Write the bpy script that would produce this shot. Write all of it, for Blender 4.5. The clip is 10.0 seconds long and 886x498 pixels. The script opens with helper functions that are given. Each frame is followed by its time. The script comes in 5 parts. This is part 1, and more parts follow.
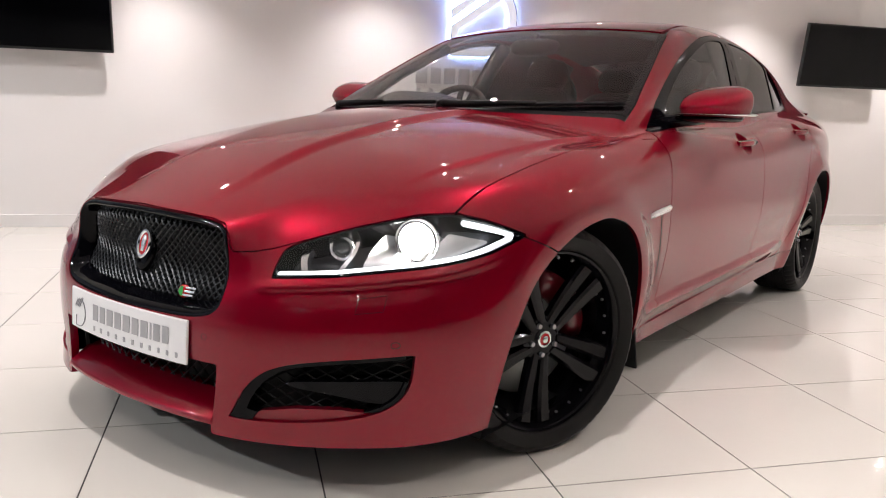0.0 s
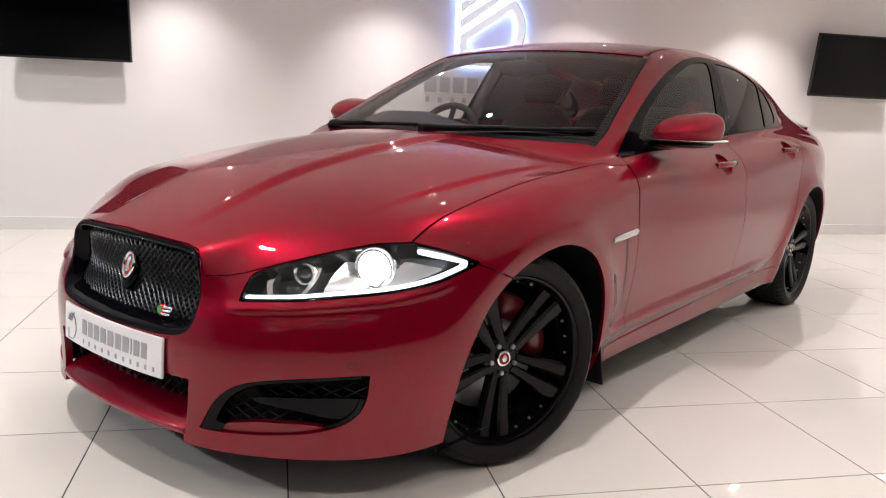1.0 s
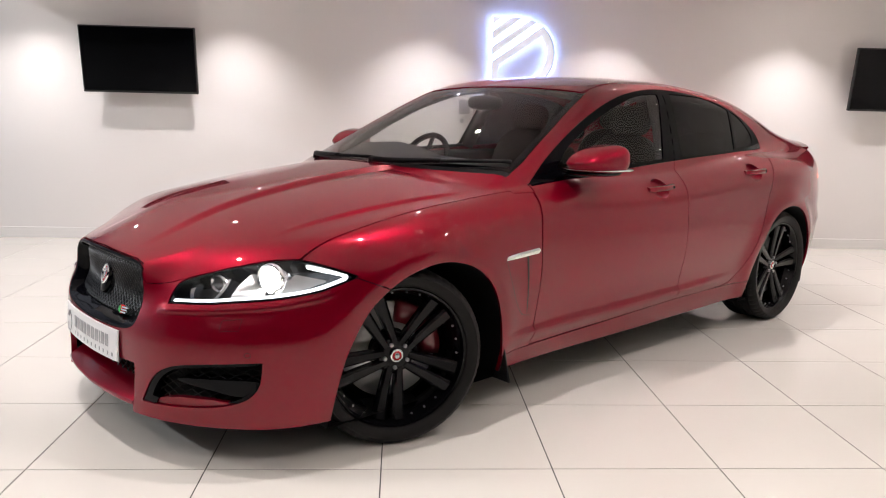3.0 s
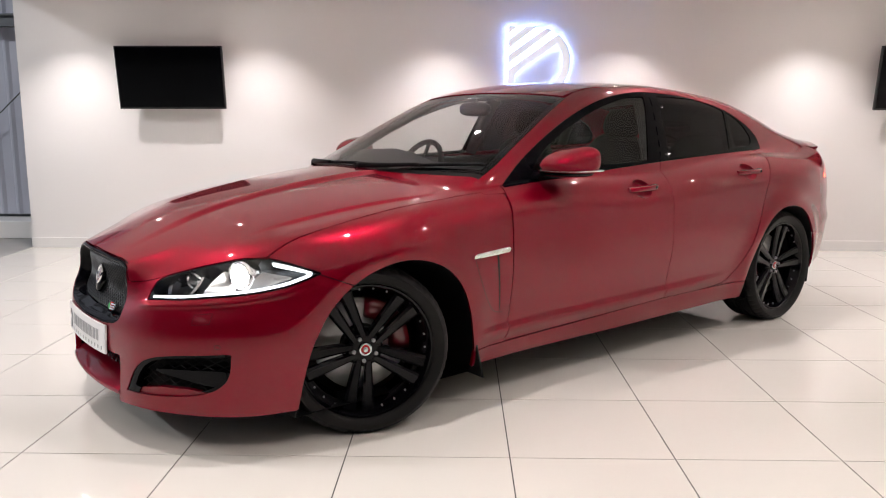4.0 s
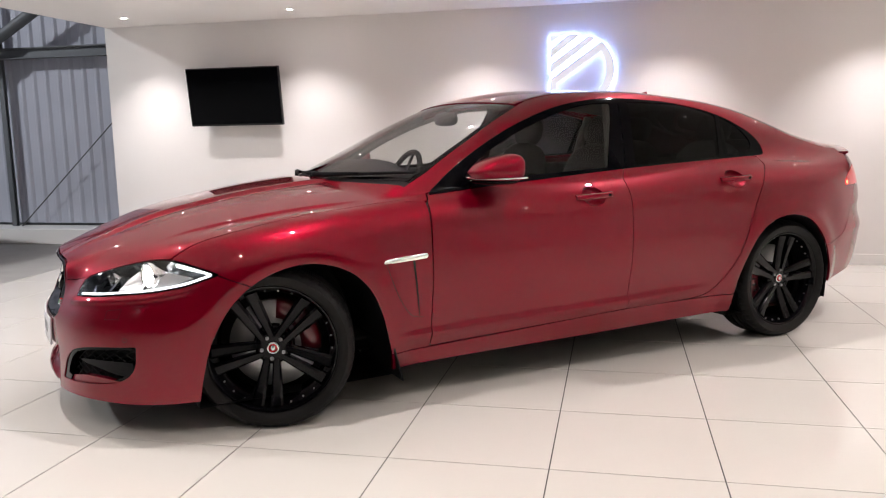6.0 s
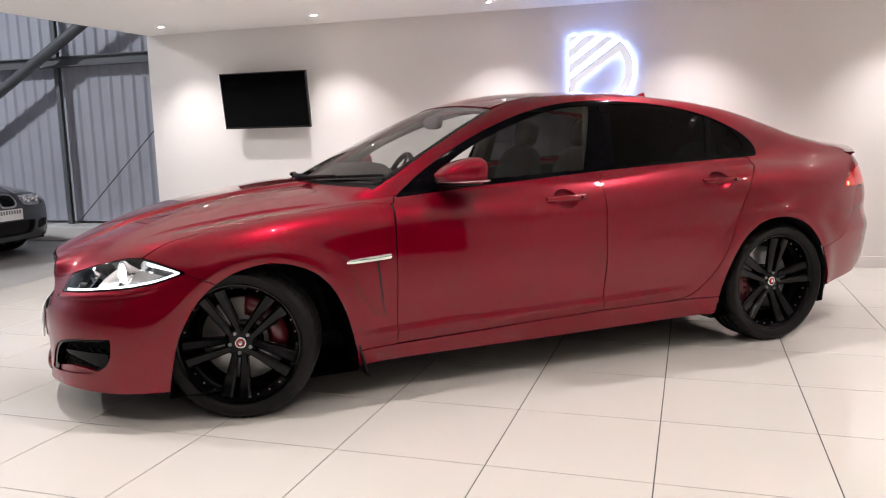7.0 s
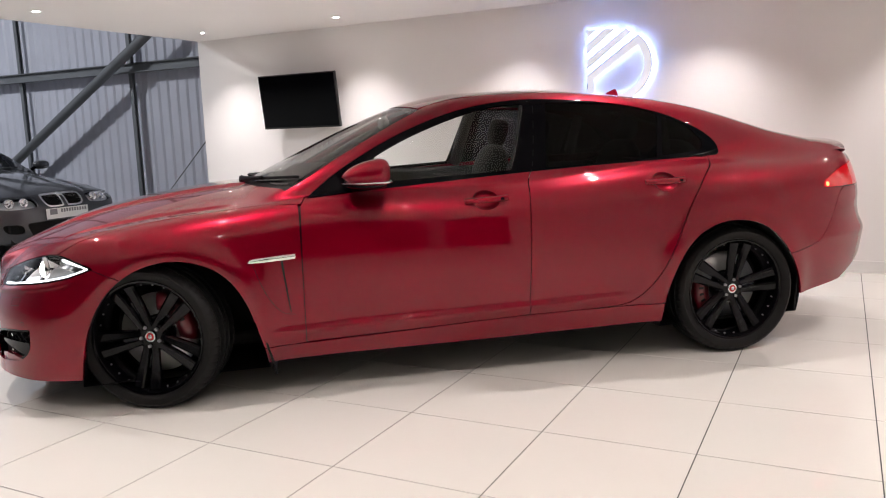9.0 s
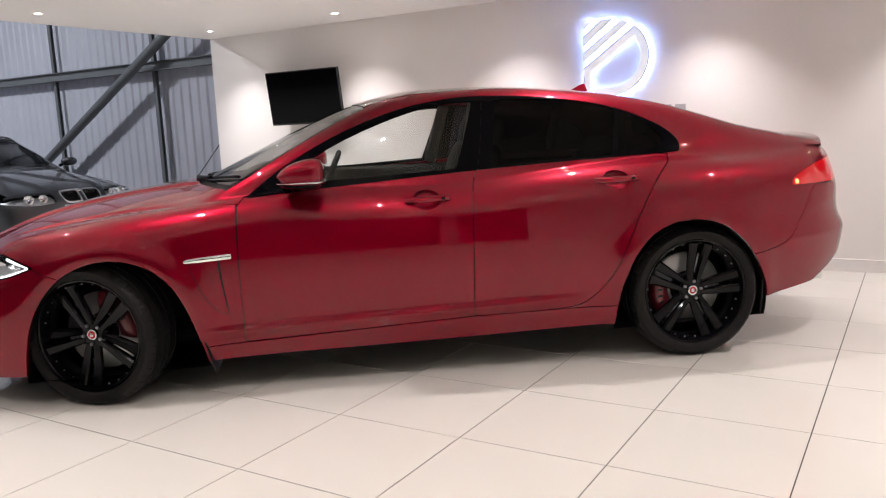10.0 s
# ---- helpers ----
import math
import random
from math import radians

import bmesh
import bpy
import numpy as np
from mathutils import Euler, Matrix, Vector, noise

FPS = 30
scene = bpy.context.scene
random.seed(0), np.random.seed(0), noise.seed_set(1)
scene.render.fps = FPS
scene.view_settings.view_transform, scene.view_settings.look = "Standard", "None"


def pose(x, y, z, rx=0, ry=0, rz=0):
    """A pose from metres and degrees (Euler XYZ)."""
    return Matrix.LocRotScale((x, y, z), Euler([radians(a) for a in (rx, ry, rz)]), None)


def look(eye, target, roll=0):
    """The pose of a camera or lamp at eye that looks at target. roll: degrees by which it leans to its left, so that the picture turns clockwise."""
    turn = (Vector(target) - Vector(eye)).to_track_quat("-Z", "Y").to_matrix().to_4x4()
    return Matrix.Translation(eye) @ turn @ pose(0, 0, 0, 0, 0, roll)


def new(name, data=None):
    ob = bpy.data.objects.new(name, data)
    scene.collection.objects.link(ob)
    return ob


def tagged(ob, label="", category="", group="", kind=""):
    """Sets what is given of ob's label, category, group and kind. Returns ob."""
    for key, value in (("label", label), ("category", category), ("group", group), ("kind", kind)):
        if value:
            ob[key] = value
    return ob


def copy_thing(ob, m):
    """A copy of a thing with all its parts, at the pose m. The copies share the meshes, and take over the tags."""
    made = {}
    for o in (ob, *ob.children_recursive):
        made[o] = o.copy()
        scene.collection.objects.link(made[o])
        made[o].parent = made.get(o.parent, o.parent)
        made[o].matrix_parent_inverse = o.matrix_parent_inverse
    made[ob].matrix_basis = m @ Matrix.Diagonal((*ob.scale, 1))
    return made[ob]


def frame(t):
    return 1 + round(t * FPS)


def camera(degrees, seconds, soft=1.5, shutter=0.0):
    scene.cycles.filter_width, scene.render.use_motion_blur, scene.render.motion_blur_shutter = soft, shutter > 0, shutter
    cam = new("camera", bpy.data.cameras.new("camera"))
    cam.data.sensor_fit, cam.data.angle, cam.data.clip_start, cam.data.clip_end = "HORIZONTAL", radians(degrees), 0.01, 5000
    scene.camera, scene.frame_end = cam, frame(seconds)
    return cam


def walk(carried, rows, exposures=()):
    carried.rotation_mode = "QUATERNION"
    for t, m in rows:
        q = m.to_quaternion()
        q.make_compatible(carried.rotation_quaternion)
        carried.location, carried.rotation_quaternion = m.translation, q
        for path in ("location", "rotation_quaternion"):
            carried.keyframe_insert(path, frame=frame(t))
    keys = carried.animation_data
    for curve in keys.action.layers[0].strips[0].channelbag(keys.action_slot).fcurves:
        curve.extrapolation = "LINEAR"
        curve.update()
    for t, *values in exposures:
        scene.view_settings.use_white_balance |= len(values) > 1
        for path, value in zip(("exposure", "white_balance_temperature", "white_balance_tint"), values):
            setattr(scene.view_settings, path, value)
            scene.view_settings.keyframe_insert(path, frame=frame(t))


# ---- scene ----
cam = camera(58.8, 10.0, soft=1.1)
PATH = [
    (0, (-0.241, -2.73, 0.973), (0.251, -0.824, 0.62), 2.0),
    (0.5, (-0.199, -2.774, 1.034), (0.269, -0.863, 0.677), 2.2),
    (1, (-0.085, -2.887, 1.086), (0.333, -0.966, 0.719), 2.4),
    (1.5, (0.085, -3.057, 1.17), (0.43, -1.123, 0.795), 2.5),
    (2, (0.227, -3.158, 1.221), (0.488, -1.212, 0.841), 2.4),
    (2.5, (0.411, -3.239, 1.237), (0.594, -1.283, 0.863), 2.0),
    (3, (0.597, -3.467, 1.236), (0.71, -1.503, 0.877), 1.4),
    (4.5, (1.186, -3.647, 1.21), (1.058, -1.677, 0.885), -0.4),
    (5, (1.46, -3.695, 1.21), (1.234, -1.734, 0.889), -0.6),
    (5.5, (1.687, -3.642, 1.201), (1.358, -1.694, 0.884), -0.7),
    (5.7, (1.791, -3.613, 1.191), (1.424, -1.671, 0.887), -0.9),
    (6.8, (2.349, -3.571, 1.205), (1.781, -1.676, 0.907), -1.3),
    (7, (2.437, -3.561, 1.208), (1.837, -1.677, 0.911), -1.5),
    (7.5, (2.686, -3.446, 1.189), (2.005, -1.59, 0.892), -1.9),
    (8, (2.894, -3.347, 1.204), (2.137, -1.52, 0.909), -2.0),
    (8.5, (3.157, -3.28, 1.22), (2.322, -1.487, 0.927), -2.0),
    (9, (3.368, -3.173, 1.203), (2.469, -1.412, 0.905), -2.1),
    (9.5, (3.585, -2.999, 1.205), (2.619, -1.274, 0.901), -2.2),
    (10, (3.831, -2.852, 1.211), (2.802, -1.166, 0.899), -2.6),
]
walk(cam, [(t, look(eye, target, roll)) for t, eye, target, roll in PATH])

# ---- light and exposure ----
scene.view_settings.exposure = 0.0
world = bpy.data.worlds.new("world")
scene.world = world
world.use_nodes = True
world.node_tree.nodes["Background"].inputs["Color"].default_value = (.05, .055, .065, 1)
world.node_tree.nodes["Background"].inputs["Strength"].default_value = .3


# ---- materials ----
def material(name, color, rough=.5, metal=0.0, coat=0.0, vary=0.0, scale=8.0, bump=0.0, bump_scale=200.0, emit=None, power=0.0, rough_vary=0.0, spec=.5, coat_rough=.02, rnd=0.0):
    """A surface with colour variation, gloss variation and fine relief."""
    m = bpy.data.materials.new(name)
    m.use_nodes = True
    nt = m.node_tree
    b = nt.nodes["Principled BSDF"]
    b.inputs["Base Color"].default_value = (*color, 1)
    b.inputs["Roughness"].default_value = rough
    b.inputs["Metallic"].default_value = metal
    b.inputs["Coat Weight"].default_value = coat
    b.inputs["Coat Roughness"].default_value = coat_rough
    b.inputs["Specular IOR Level"].default_value = spec
    co = nt.nodes.new("ShaderNodeTexCoord")

    def noisy(s, detail=4):
        n = nt.nodes.new("ShaderNodeTexNoise")
        n.inputs["Scale"].default_value = s
        n.inputs["Detail"].default_value = detail
        nt.links.new(co.outputs["Object"], n.inputs["Vector"])
        return n
    if vary or rnd:
        mix = nt.nodes.new("ShaderNodeMix")
        mix.data_type = "RGBA"
        mix.inputs["A"].default_value = (*[c * (1 - vary - rnd) for c in color], 1)
        mix.inputs["B"].default_value = (*[min(c * (1 + vary + rnd), 1) for c in color], 1)
        if vary:
            nz = noisy(scale)
            src = nz.outputs["Fac"]
        if rnd:
            info = nt.nodes.new("ShaderNodeObjectInfo")
            if vary:
                ad = nt.nodes.new("ShaderNodeMix")
                ad.inputs["Factor"].default_value = rnd / (rnd + vary)
                nt.links.new(src, ad.inputs["A"])
                nt.links.new(info.outputs["Random"], ad.inputs["B"])
                src = ad.outputs["Result"]
            else:
                src = info.outputs["Random"]
        nt.links.new(src, mix.inputs["Factor"])
        nt.links.new(mix.outputs["Result"], b.inputs["Base Color"])
    if rough_vary:
        r = nt.nodes.new("ShaderNodeMapRange")
        r.inputs["To Min"].default_value = max(rough - rough_vary, .01)
        r.inputs["To Max"].default_value = rough + rough_vary
        nt.links.new(noisy(scale * 1.7).outputs["Fac"], r.inputs["Value"])
        nt.links.new(r.outputs["Result"], b.inputs["Roughness"])
    if bump:
        bp = nt.nodes.new("ShaderNodeBump")
        bp.inputs["Strength"].default_value = bump
        bp.inputs["Distance"].default_value = .002
        nt.links.new(noisy(bump_scale, 3).outputs["Fac"], bp.inputs["Height"])
        nt.links.new(bp.outputs["Normal"], b.inputs["Normal"])
    if emit:
        b.inputs["Emission Color"].default_value = (*emit, 1)
        b.inputs["Emission Strength"].default_value = power
    return m


def glass(name, tint, gloss_rough=.0, ior=1.45, bend=5):
    """Thin glass: what is behind shows tinted, and Fresnel gives the gloss."""
    m = bpy.data.materials.new(name)
    m.use_nodes = True
    nt = m.node_tree
    nt.nodes.remove(nt.nodes["Principled BSDF"])
    tr, gl, mx, lw, pw, ma = (nt.nodes.new("ShaderNode" + k) for k in ("BsdfTransparent", "BsdfGlossy", "MixShader", "LayerWeight", "Math", "Math"))
    tr.inputs["Color"].default_value = (*tint, 1)
    gl.inputs["Roughness"].default_value = gloss_rough
    lw.inputs["Blend"].default_value = .5
    pw.operation, ma.operation = "POWER", "MULTIPLY_ADD"
    pw.inputs[1].default_value = bend
    ma.inputs[1].default_value, ma.inputs[2].default_value = .92, ((ior - 1) / (ior + 1))**2 * 1.1
    nt.links.new(lw.outputs["Facing"], pw.inputs[0])
    nt.links.new(pw.outputs["Value"], ma.inputs[0])
    nt.links.new(ma.outputs["Value"], mx.inputs["Fac"])
    nt.links.new(tr.outputs["BSDF"], mx.inputs[1])
    nt.links.new(gl.outputs["BSDF"], mx.inputs[2])
    nt.links.new(mx.outputs["Shader"], nt.nodes["Material Output"].inputs["Surface"])
    return m


def car_paint(name, color, metal, rough):
    m = material(name, color, rough, metal, coat=1.0, coat_rough=.0, spec=0.0)
    nt = m.node_tree
    b = nt.nodes["Principled BSDF"]
    b.inputs["Coat IOR"].default_value = 1.46
    co = nt.nodes.new("ShaderNodeTexCoord")
    v = nt.nodes.new("ShaderNodeTexVoronoi")
    v.inputs["Scale"].default_value = 1400
    nt.links.new(co.outputs["Object"], v.inputs["Vector"])
    mix = nt.nodes.new("ShaderNodeMix")
    mix.data_type = "RGBA"
    mix.inputs["A"].default_value = (*[c * .75 for c in color], 1)
    mix.inputs["B"].default_value = (*[min(1, c * 1.25) for c in color], 1)
    nt.links.new(v.outputs["Color"], mix.inputs["Factor"])
    nt.links.new(mix.outputs["Result"], b.inputs["Base Color"])
    return m


PAINT = car_paint("red_metallic_paint", (.208, .0005, .0118), .52, .40)
GREY_PAINT = car_paint("grey_metallic_paint", (.085, .088, .096), .6, .35)
LATTICE = material("black_lattice_plastic", (.010, .0105, .012), .34, spec=.35)
GLOSS_BLACK = material("gloss_black", (.002, .002, .003), .05, spec=.13)
TRIM_BLACK = material("black_window_trim", (.002, .002, .003), .08, spec=.06)
SATIN_BLACK = material("satin_black_alloy", (.003, .003, .004), .09, spec=.22, rough_vary=.04, scale=30)
BLACK = material("matt_black_plastic", (.005, .005, .0055), .5, spec=.15, vary=.2, scale=40, bump=.15, bump_scale=700)
DARK = material("dark_underside", (.006, .006, .006), .9)
RUBBER = material("tyre_rubber", (.010, .0097, .0095), .5, spec=.16, vary=.25, scale=14, bump=.25, bump_scale=400, rough_vary=.1)
CHROME = material("chrome", (.85, .85, .86), .06, metal=1.0)
NUT = material("dull_steel_nut", (.30, .30, .31), .38, metal=.9, vary=.1, scale=60)
STEEL = material("brake_steel", (.62, .62, .62), .42, metal=.85, vary=.10, scale=30)
CALIPER = material("caliper_red", (.11, .003, .008), .3, coat=.5)
SILVER = material("silver_satin", (.72, .72, .73), .25, metal=.8)
RED_BADGE = material("badge_red", (.5, .01, .015), .25, coat=.8)
GREEN_BADGE = material("badge_green", (.03, .35, .06), .3)
PLATE_WHITE = material("plate_white", (.80, .80, .80), .3, vary=.02)
PLATE_INK = material("plate_ink", (.36, .36, .37), .4)
LEATHER = material("dark_leather", (.006, .0056, .0056), .55, spec=.12, vary=.2, scale=20, bump=.3, bump_scale=350)
GREY_TRIM = material("grey_trim_cloth", (.06, .057, .055), .85, vary=.1, bump=.3, bump_scale=500)
SCREEN_GLASS = glass("windscreen_glass", (.74, .76, .75), ior=1.45, bend=4.6)
FRONT_GLASS = glass("side_glass", (.86, .88, .87))
TINT_GLASS = glass("privacy_glass", (.020, .021, .026), ior=1.22)
CLEAR = glass("lamp_lens_clear", (.95, .96, .97))
TAIL_RED = material("tail_lens_red", (.36, .003, .008), .08, coat=.4, emit=(1, .006, .014), power=.22)
TAIL_GLOW = material("tail_bulb_glow", (.9, .2, .05), .3, emit=(1, .10, .04), power=5)
DRL = material("white_light_strip", (.9, .9, .9), .3, emit=(.93, .97, 1), power=2.2)
BEAM = material("headlamp_bulb", (1, 1, 1), .3, emit=(1, .97, .90), power=60)
LAMP_CHROME = material("reflector_chrome", (.85, .85, .87), .16, metal=1.0)
LAMP_SATIN = material("satin_lamp_bowl", (.82, .82, .84), .42, metal=.9)
LAMP_GREY = material("smoked_lamp_bowl", (.10, .105, .115), .28, metal=.8)
LAMP_WHITE = material("lamp_side_reflector", (.62, .63, .645), .3, metal=.4)
WALL = material("white_wall_paint", (.80, .775, .755), .62, vary=.012, scale=1.3, bump=.06, bump_scale=90)
CEIL = material("white_ceiling_paint", (.82, .80, .785), .7, vary=.01, scale=1.1, bump=.05, bump_scale=90)
SKIRT = material("white_satin_paint", (.80, .78, .76), .35, vary=.01)
TILE = material("polished_porcelain", (.655, .632, .578), .05, vary=.025, scale=2.2, rnd=.012, rough_vary=.02, bump=.01, bump_scale=5)
GROUT = material("grey_grout", (.055, .052, .05), .85, vary=.2, scale=25)
CONCRETE = material("concrete_floor", (.30, .295, .28), .55, vary=.14, scale=2.5, bump=.2, bump_scale=120, rough_vary=.12)
CLAD = material("grey_cladding_sheet", (.46, .475, .545), .5, metal=.1, vary=.06, scale=3, rough_vary=.08)
STEELWORK = material("painted_steelwork", (.13, .14, .15), .5, metal=.2, vary=.12, scale=6)
WIRE = material("steel_wire", (.10, .10, .10), .5, metal=.6)
SCREEN_OFF = material("black_screen", (.001, .001, .0015), .08, spec=.2)
PLASTIC_BLACK = material("black_plastic_edge", (.01, .01, .011), .3)
HALO = material("sign_back_light", (.9, .95, 1), .5, emit=(.27, .42, 1), power=23)
SIGN_FACE = material("white_sign_face", (.86, .87, .9), .3, emit=(.88, .92, 1), power=.5)
SIGN_LINE = material("grey_sign_edge", (.20, .20, .22), .4)
SIGN_GREY = material("grey_letter_face", (.42, .41, .41), .4, metal=.15)
LAMP_GLOW = material("downlight_glow", (1, 1, 1), .5, emit=(1, .92, .91), power=170)
LAMP_RING = material("white_lamp_ring", (.85, .85, .84), .3)
WOOD_BLOCK = material("brown_wood", (.18, .09, .045), .6, vary=.25, scale=20)
# opaque dark surface for the unseen side that the paint reflects
BACK_DARK = material("dark_unseen_wall", (.022, .022, .026), .25)


# ---- mesh helpers ----
def put(name, V, F, mat, parent=None, smooth=True, label="", m=None):
    me = bpy.data.meshes.new(name)
    me.from_pydata([tuple(map(float, v)) for v in V], [], [tuple(int(i) for i in f) for f in F])
    me.materials.append(mat)
    if smooth:
        me.polygons.foreach_set("use_smooth", np.ones(len(me.polygons), bool))
    me.update()
    ob = new(name, me)
    if parent:
        ob.parent = parent
    if m is not None:
        ob.matrix_basis = m
    if label:
        ob["label"] = label
    return ob


def part(name, bm, mat, parent=None, label="", smooth=False, m=None):
    me = bpy.data.meshes.new(name)
    bmesh.ops.recalc_face_normals(bm, faces=bm.faces)
    bm.to_mesh(me)
    bm.free()
    me.materials.append(mat)
    if smooth:
        me.polygons.foreach_set("use_smooth", np.ones(len(me.polygons), bool))
        me.set_sharp_from_angle(angle=radians(38))
    ob = new(name, me)
    if parent:
        ob.parent = parent
    if m is not None:
        ob.matrix_basis = m
    if label:
        ob["label"] = label
    return ob


def empty(name, m, label, category, group=""):
    ob = new(name)
    ob.matrix_basis = m
    return tagged(ob, label, category, group)


def box(x0, x1, y0, y1, z0, z1, bevel=0.0, bm=None, m=None, seg=2):
    bm = bm or bmesh.new()
    t = Matrix.Translation(((x0 + x1) / 2, (y0 + y1) / 2, (z0 + z1) / 2)) @ Matrix.Diagonal((x1 - x0, y1 - y0, z1 - z0, 1))
    r = bmesh.ops.create_cube(bm, size=1, matrix=(m @ t) if m is not None else t)
    if bevel:
        es = list({e for v in r["verts"] for e in v.link_edges})
        bmesh.ops.bevel(bm, geom=es, offset=bevel, segments=seg, affect="EDGES", profile=.5)
    return bm


def cyl(r0, r1, depth, m, bm=None, n=32, caps=True):
    bm = bm or bmesh.new()
    bmesh.ops.create_cone(bm, cap_ends=caps, segments=n, radius1=r0, radius2=r1, depth=depth, matrix=m)
    return bm


def lathe(profile, n=64):
    """Turn (radius, height) pairs about the local y axis."""
    k = len(profile)
    a = np.linspace(0, 2 * np.pi, n, endpoint=False)
    V = [(r * math.cos(t), h, r * math.sin(t)) for t in a for r, h in profile]
    F = [(i * k + j, ((i + 1) % n) * k + j, ((i + 1) % n) * k + j + 1, i * k + j + 1) for i in range(n) for j in range(k - 1)]
    return V, F


def tube(path, r, n=8, closed=False):
    """A round bar along a list of points."""
    P = np.array(path, float)
    T = np.gradient(P, axis=0) if not closed else np.roll(P, -1, 0) - np.roll(P, 1, 0)
    T /= np.linalg.norm(T, axis=1)[:, None] + 1e-12
    up = np.array((0, 0, 1.0)) if abs(T[:, 2]).mean() < .8 else np.array((1.0, 0, 0))
    A = np.cross(T, up)
    A /= np.linalg.norm(A, axis=1)[:, None] + 1e-12
    B = np.cross(T, A)
    rr = np.broadcast_to(np.asarray(r, float), (len(P),))
    a = np.linspace(0, 2 * np.pi, n, endpoint=False)
    V = (P[:, None] + rr[:, None, None] * (A[:, None] * np.cos(a)[None, :, None] + B[:, None] * np.sin(a)[None, :, None])).reshape(-1, 3)
    m = len(P)
    F = [(i * n + j, i * n + (j + 1) % n, ((i + 1) % m) * n + (j + 1) % n, ((i + 1) % m) * n + j) for i in range(m if closed else m - 1) for j in range(n)]
    if not closed:
        F += [tuple(range(n))[::-1], tuple((m - 1) * n + j for j in range(n))]
    return V, F


def prism(outline, depth, m=None, bm=None):
    """A flat plate: outline in local x, z; thickness along y."""
    bm = bm or bmesh.new()
    m = m if m is not None else Matrix()
    a = [bm.verts.new(m @ Vector((x, 0, z))) for x, z in outline]
    b = [bm.verts.new(m @ Vector((x, depth, z))) for x, z in outline]
    bm.faces.new(a)
    bm.faces.new(b[::-1])
    for i in range(len(a)):
        j = (i + 1) % len(a)
        bm.faces.new((a[i], b[i], b[j], a[j]))
    return bm


# ---- showroom ----
WALL_Y, LEFT_X, RIGHT_X, BACK_Y, CEIL_Z = 3.612, -3.05, 8.2, -6.0, 2.27
PITCH, TX, TY = .5955, 1.143, -.935

tagged(part("wall_north", box(LEFT_X, RIGHT_X, WALL_Y, WALL_Y + .14, 0, CEIL_Z + .6), WALL), "smooth white painted showroom wall behind the car", "wall", kind="structure")
# unseen dark panel and white post, added for the bands reflected in the doors
DARK_Y, POST_Y = -4.15, -5.55
tagged(part("wall_east_glazing", box(RIGHT_X + .02, RIGHT_X + .12, POST_Y, DARK_Y, 0, CEIL_Z + .6), BACK_DARK), "unseen dark panel added beside the corner of the showroom", "window", kind="structure")
tagged(part("corner_post", box(RIGHT_X - .01, RIGHT_X + .14, BACK_Y, POST_Y, 0, CEIL_Z + .6), WALL), "unseen white post added at the corner of the showroom", "wall", kind="structure")
tagged(part("wall_east", box(RIGHT_X, RIGHT_X + .14, DARK_Y, WALL_Y + .14, 0, CEIL_Z + .6), WALL), "smooth white painted showroom side wall", "wall", kind="structure")
# unseen wall, kept dark so the car has a dark room to reflect
tagged(part("wall_south", box(LEFT_X - 7, RIGHT_X + .14, BACK_Y - .14, BACK_Y, 0, 5.2), BACK_DARK), "unseen dark wall that closes the showroom", "wall", kind="structure")
tagged(part("ceiling", box(LEFT_X + .02, RIGHT_X, BACK_Y, WALL_Y, CEIL_Z, CEIL_Z + .25), CEIL), "flat white plastered showroom ceiling with a straight open edge", "ceiling", kind="structure")
bm = box(LEFT_X, RIGHT_X, WALL_Y - .016, WALL_Y, 0, .092)
tagged(part("baseboard", bm, SKIRT), "white painted skirting board along the showroom wall", "baseboard", kind="structure")
ground = tagged(part("floor", box(LEFT_X, RIGHT_X, BACK_Y, WALL_Y, -.12, -.0016), GROUT), "polished off-white porcelain tile floor with thin grey joints", "floor", kind="structure")
tagged(part("floor_concrete", box(LEFT_X - 8, LEFT_X, BACK_Y, 5.2, -.12, -.003), CONCRETE), "worn grey concrete workshop floor", "floor", kind="structure")


def downlight(x, y):
    e = empty("downlight", pose(x, y, CEIL_Z), "small round recessed white ceiling downlight, switched on", "ceiling light", "recessed downlights in the ceiling")
    V, F = lathe([(.019, .006), (.026, -.001), (.037, -.005), (.040, -.002), (.040, .002)], 28)
    put("trim_ring", V, F, LAMP_RING, e, m=pose(0, 0, 0, 90))
    part("lamp", cyl(.020, .020, .004, pose(0, 0, .0005), n=24), LAMP_GLOW, e)
    return e


first = downlight(-2.48, 3.09)
SPOTS = [(x, y) for y in (3.09, 1.22, -.65, -2.50, -4.35) for x in (-2.48, -.85, .78, 2.41, 4.04, 5.67, 7.30) if y > -1 or x > -2]
for x, y in SPOTS[1:]:
    copy_thing(first, pose(x, y, CEIL_Z))
spot_data = bpy.data.lights.new("downlight_beam", "SPOT")
spot_data.energy, spot_data.spot_size, spot_data.spot_blend, spot_data.shadow_soft_size = 101, radians(103), 1.0, .015
spot_data.color = (1, .92, .925)
for x, y in SPOTS:
    new("downlight_beam", spot_data).matrix_basis = pose(x, y, CEIL_Z - .012)


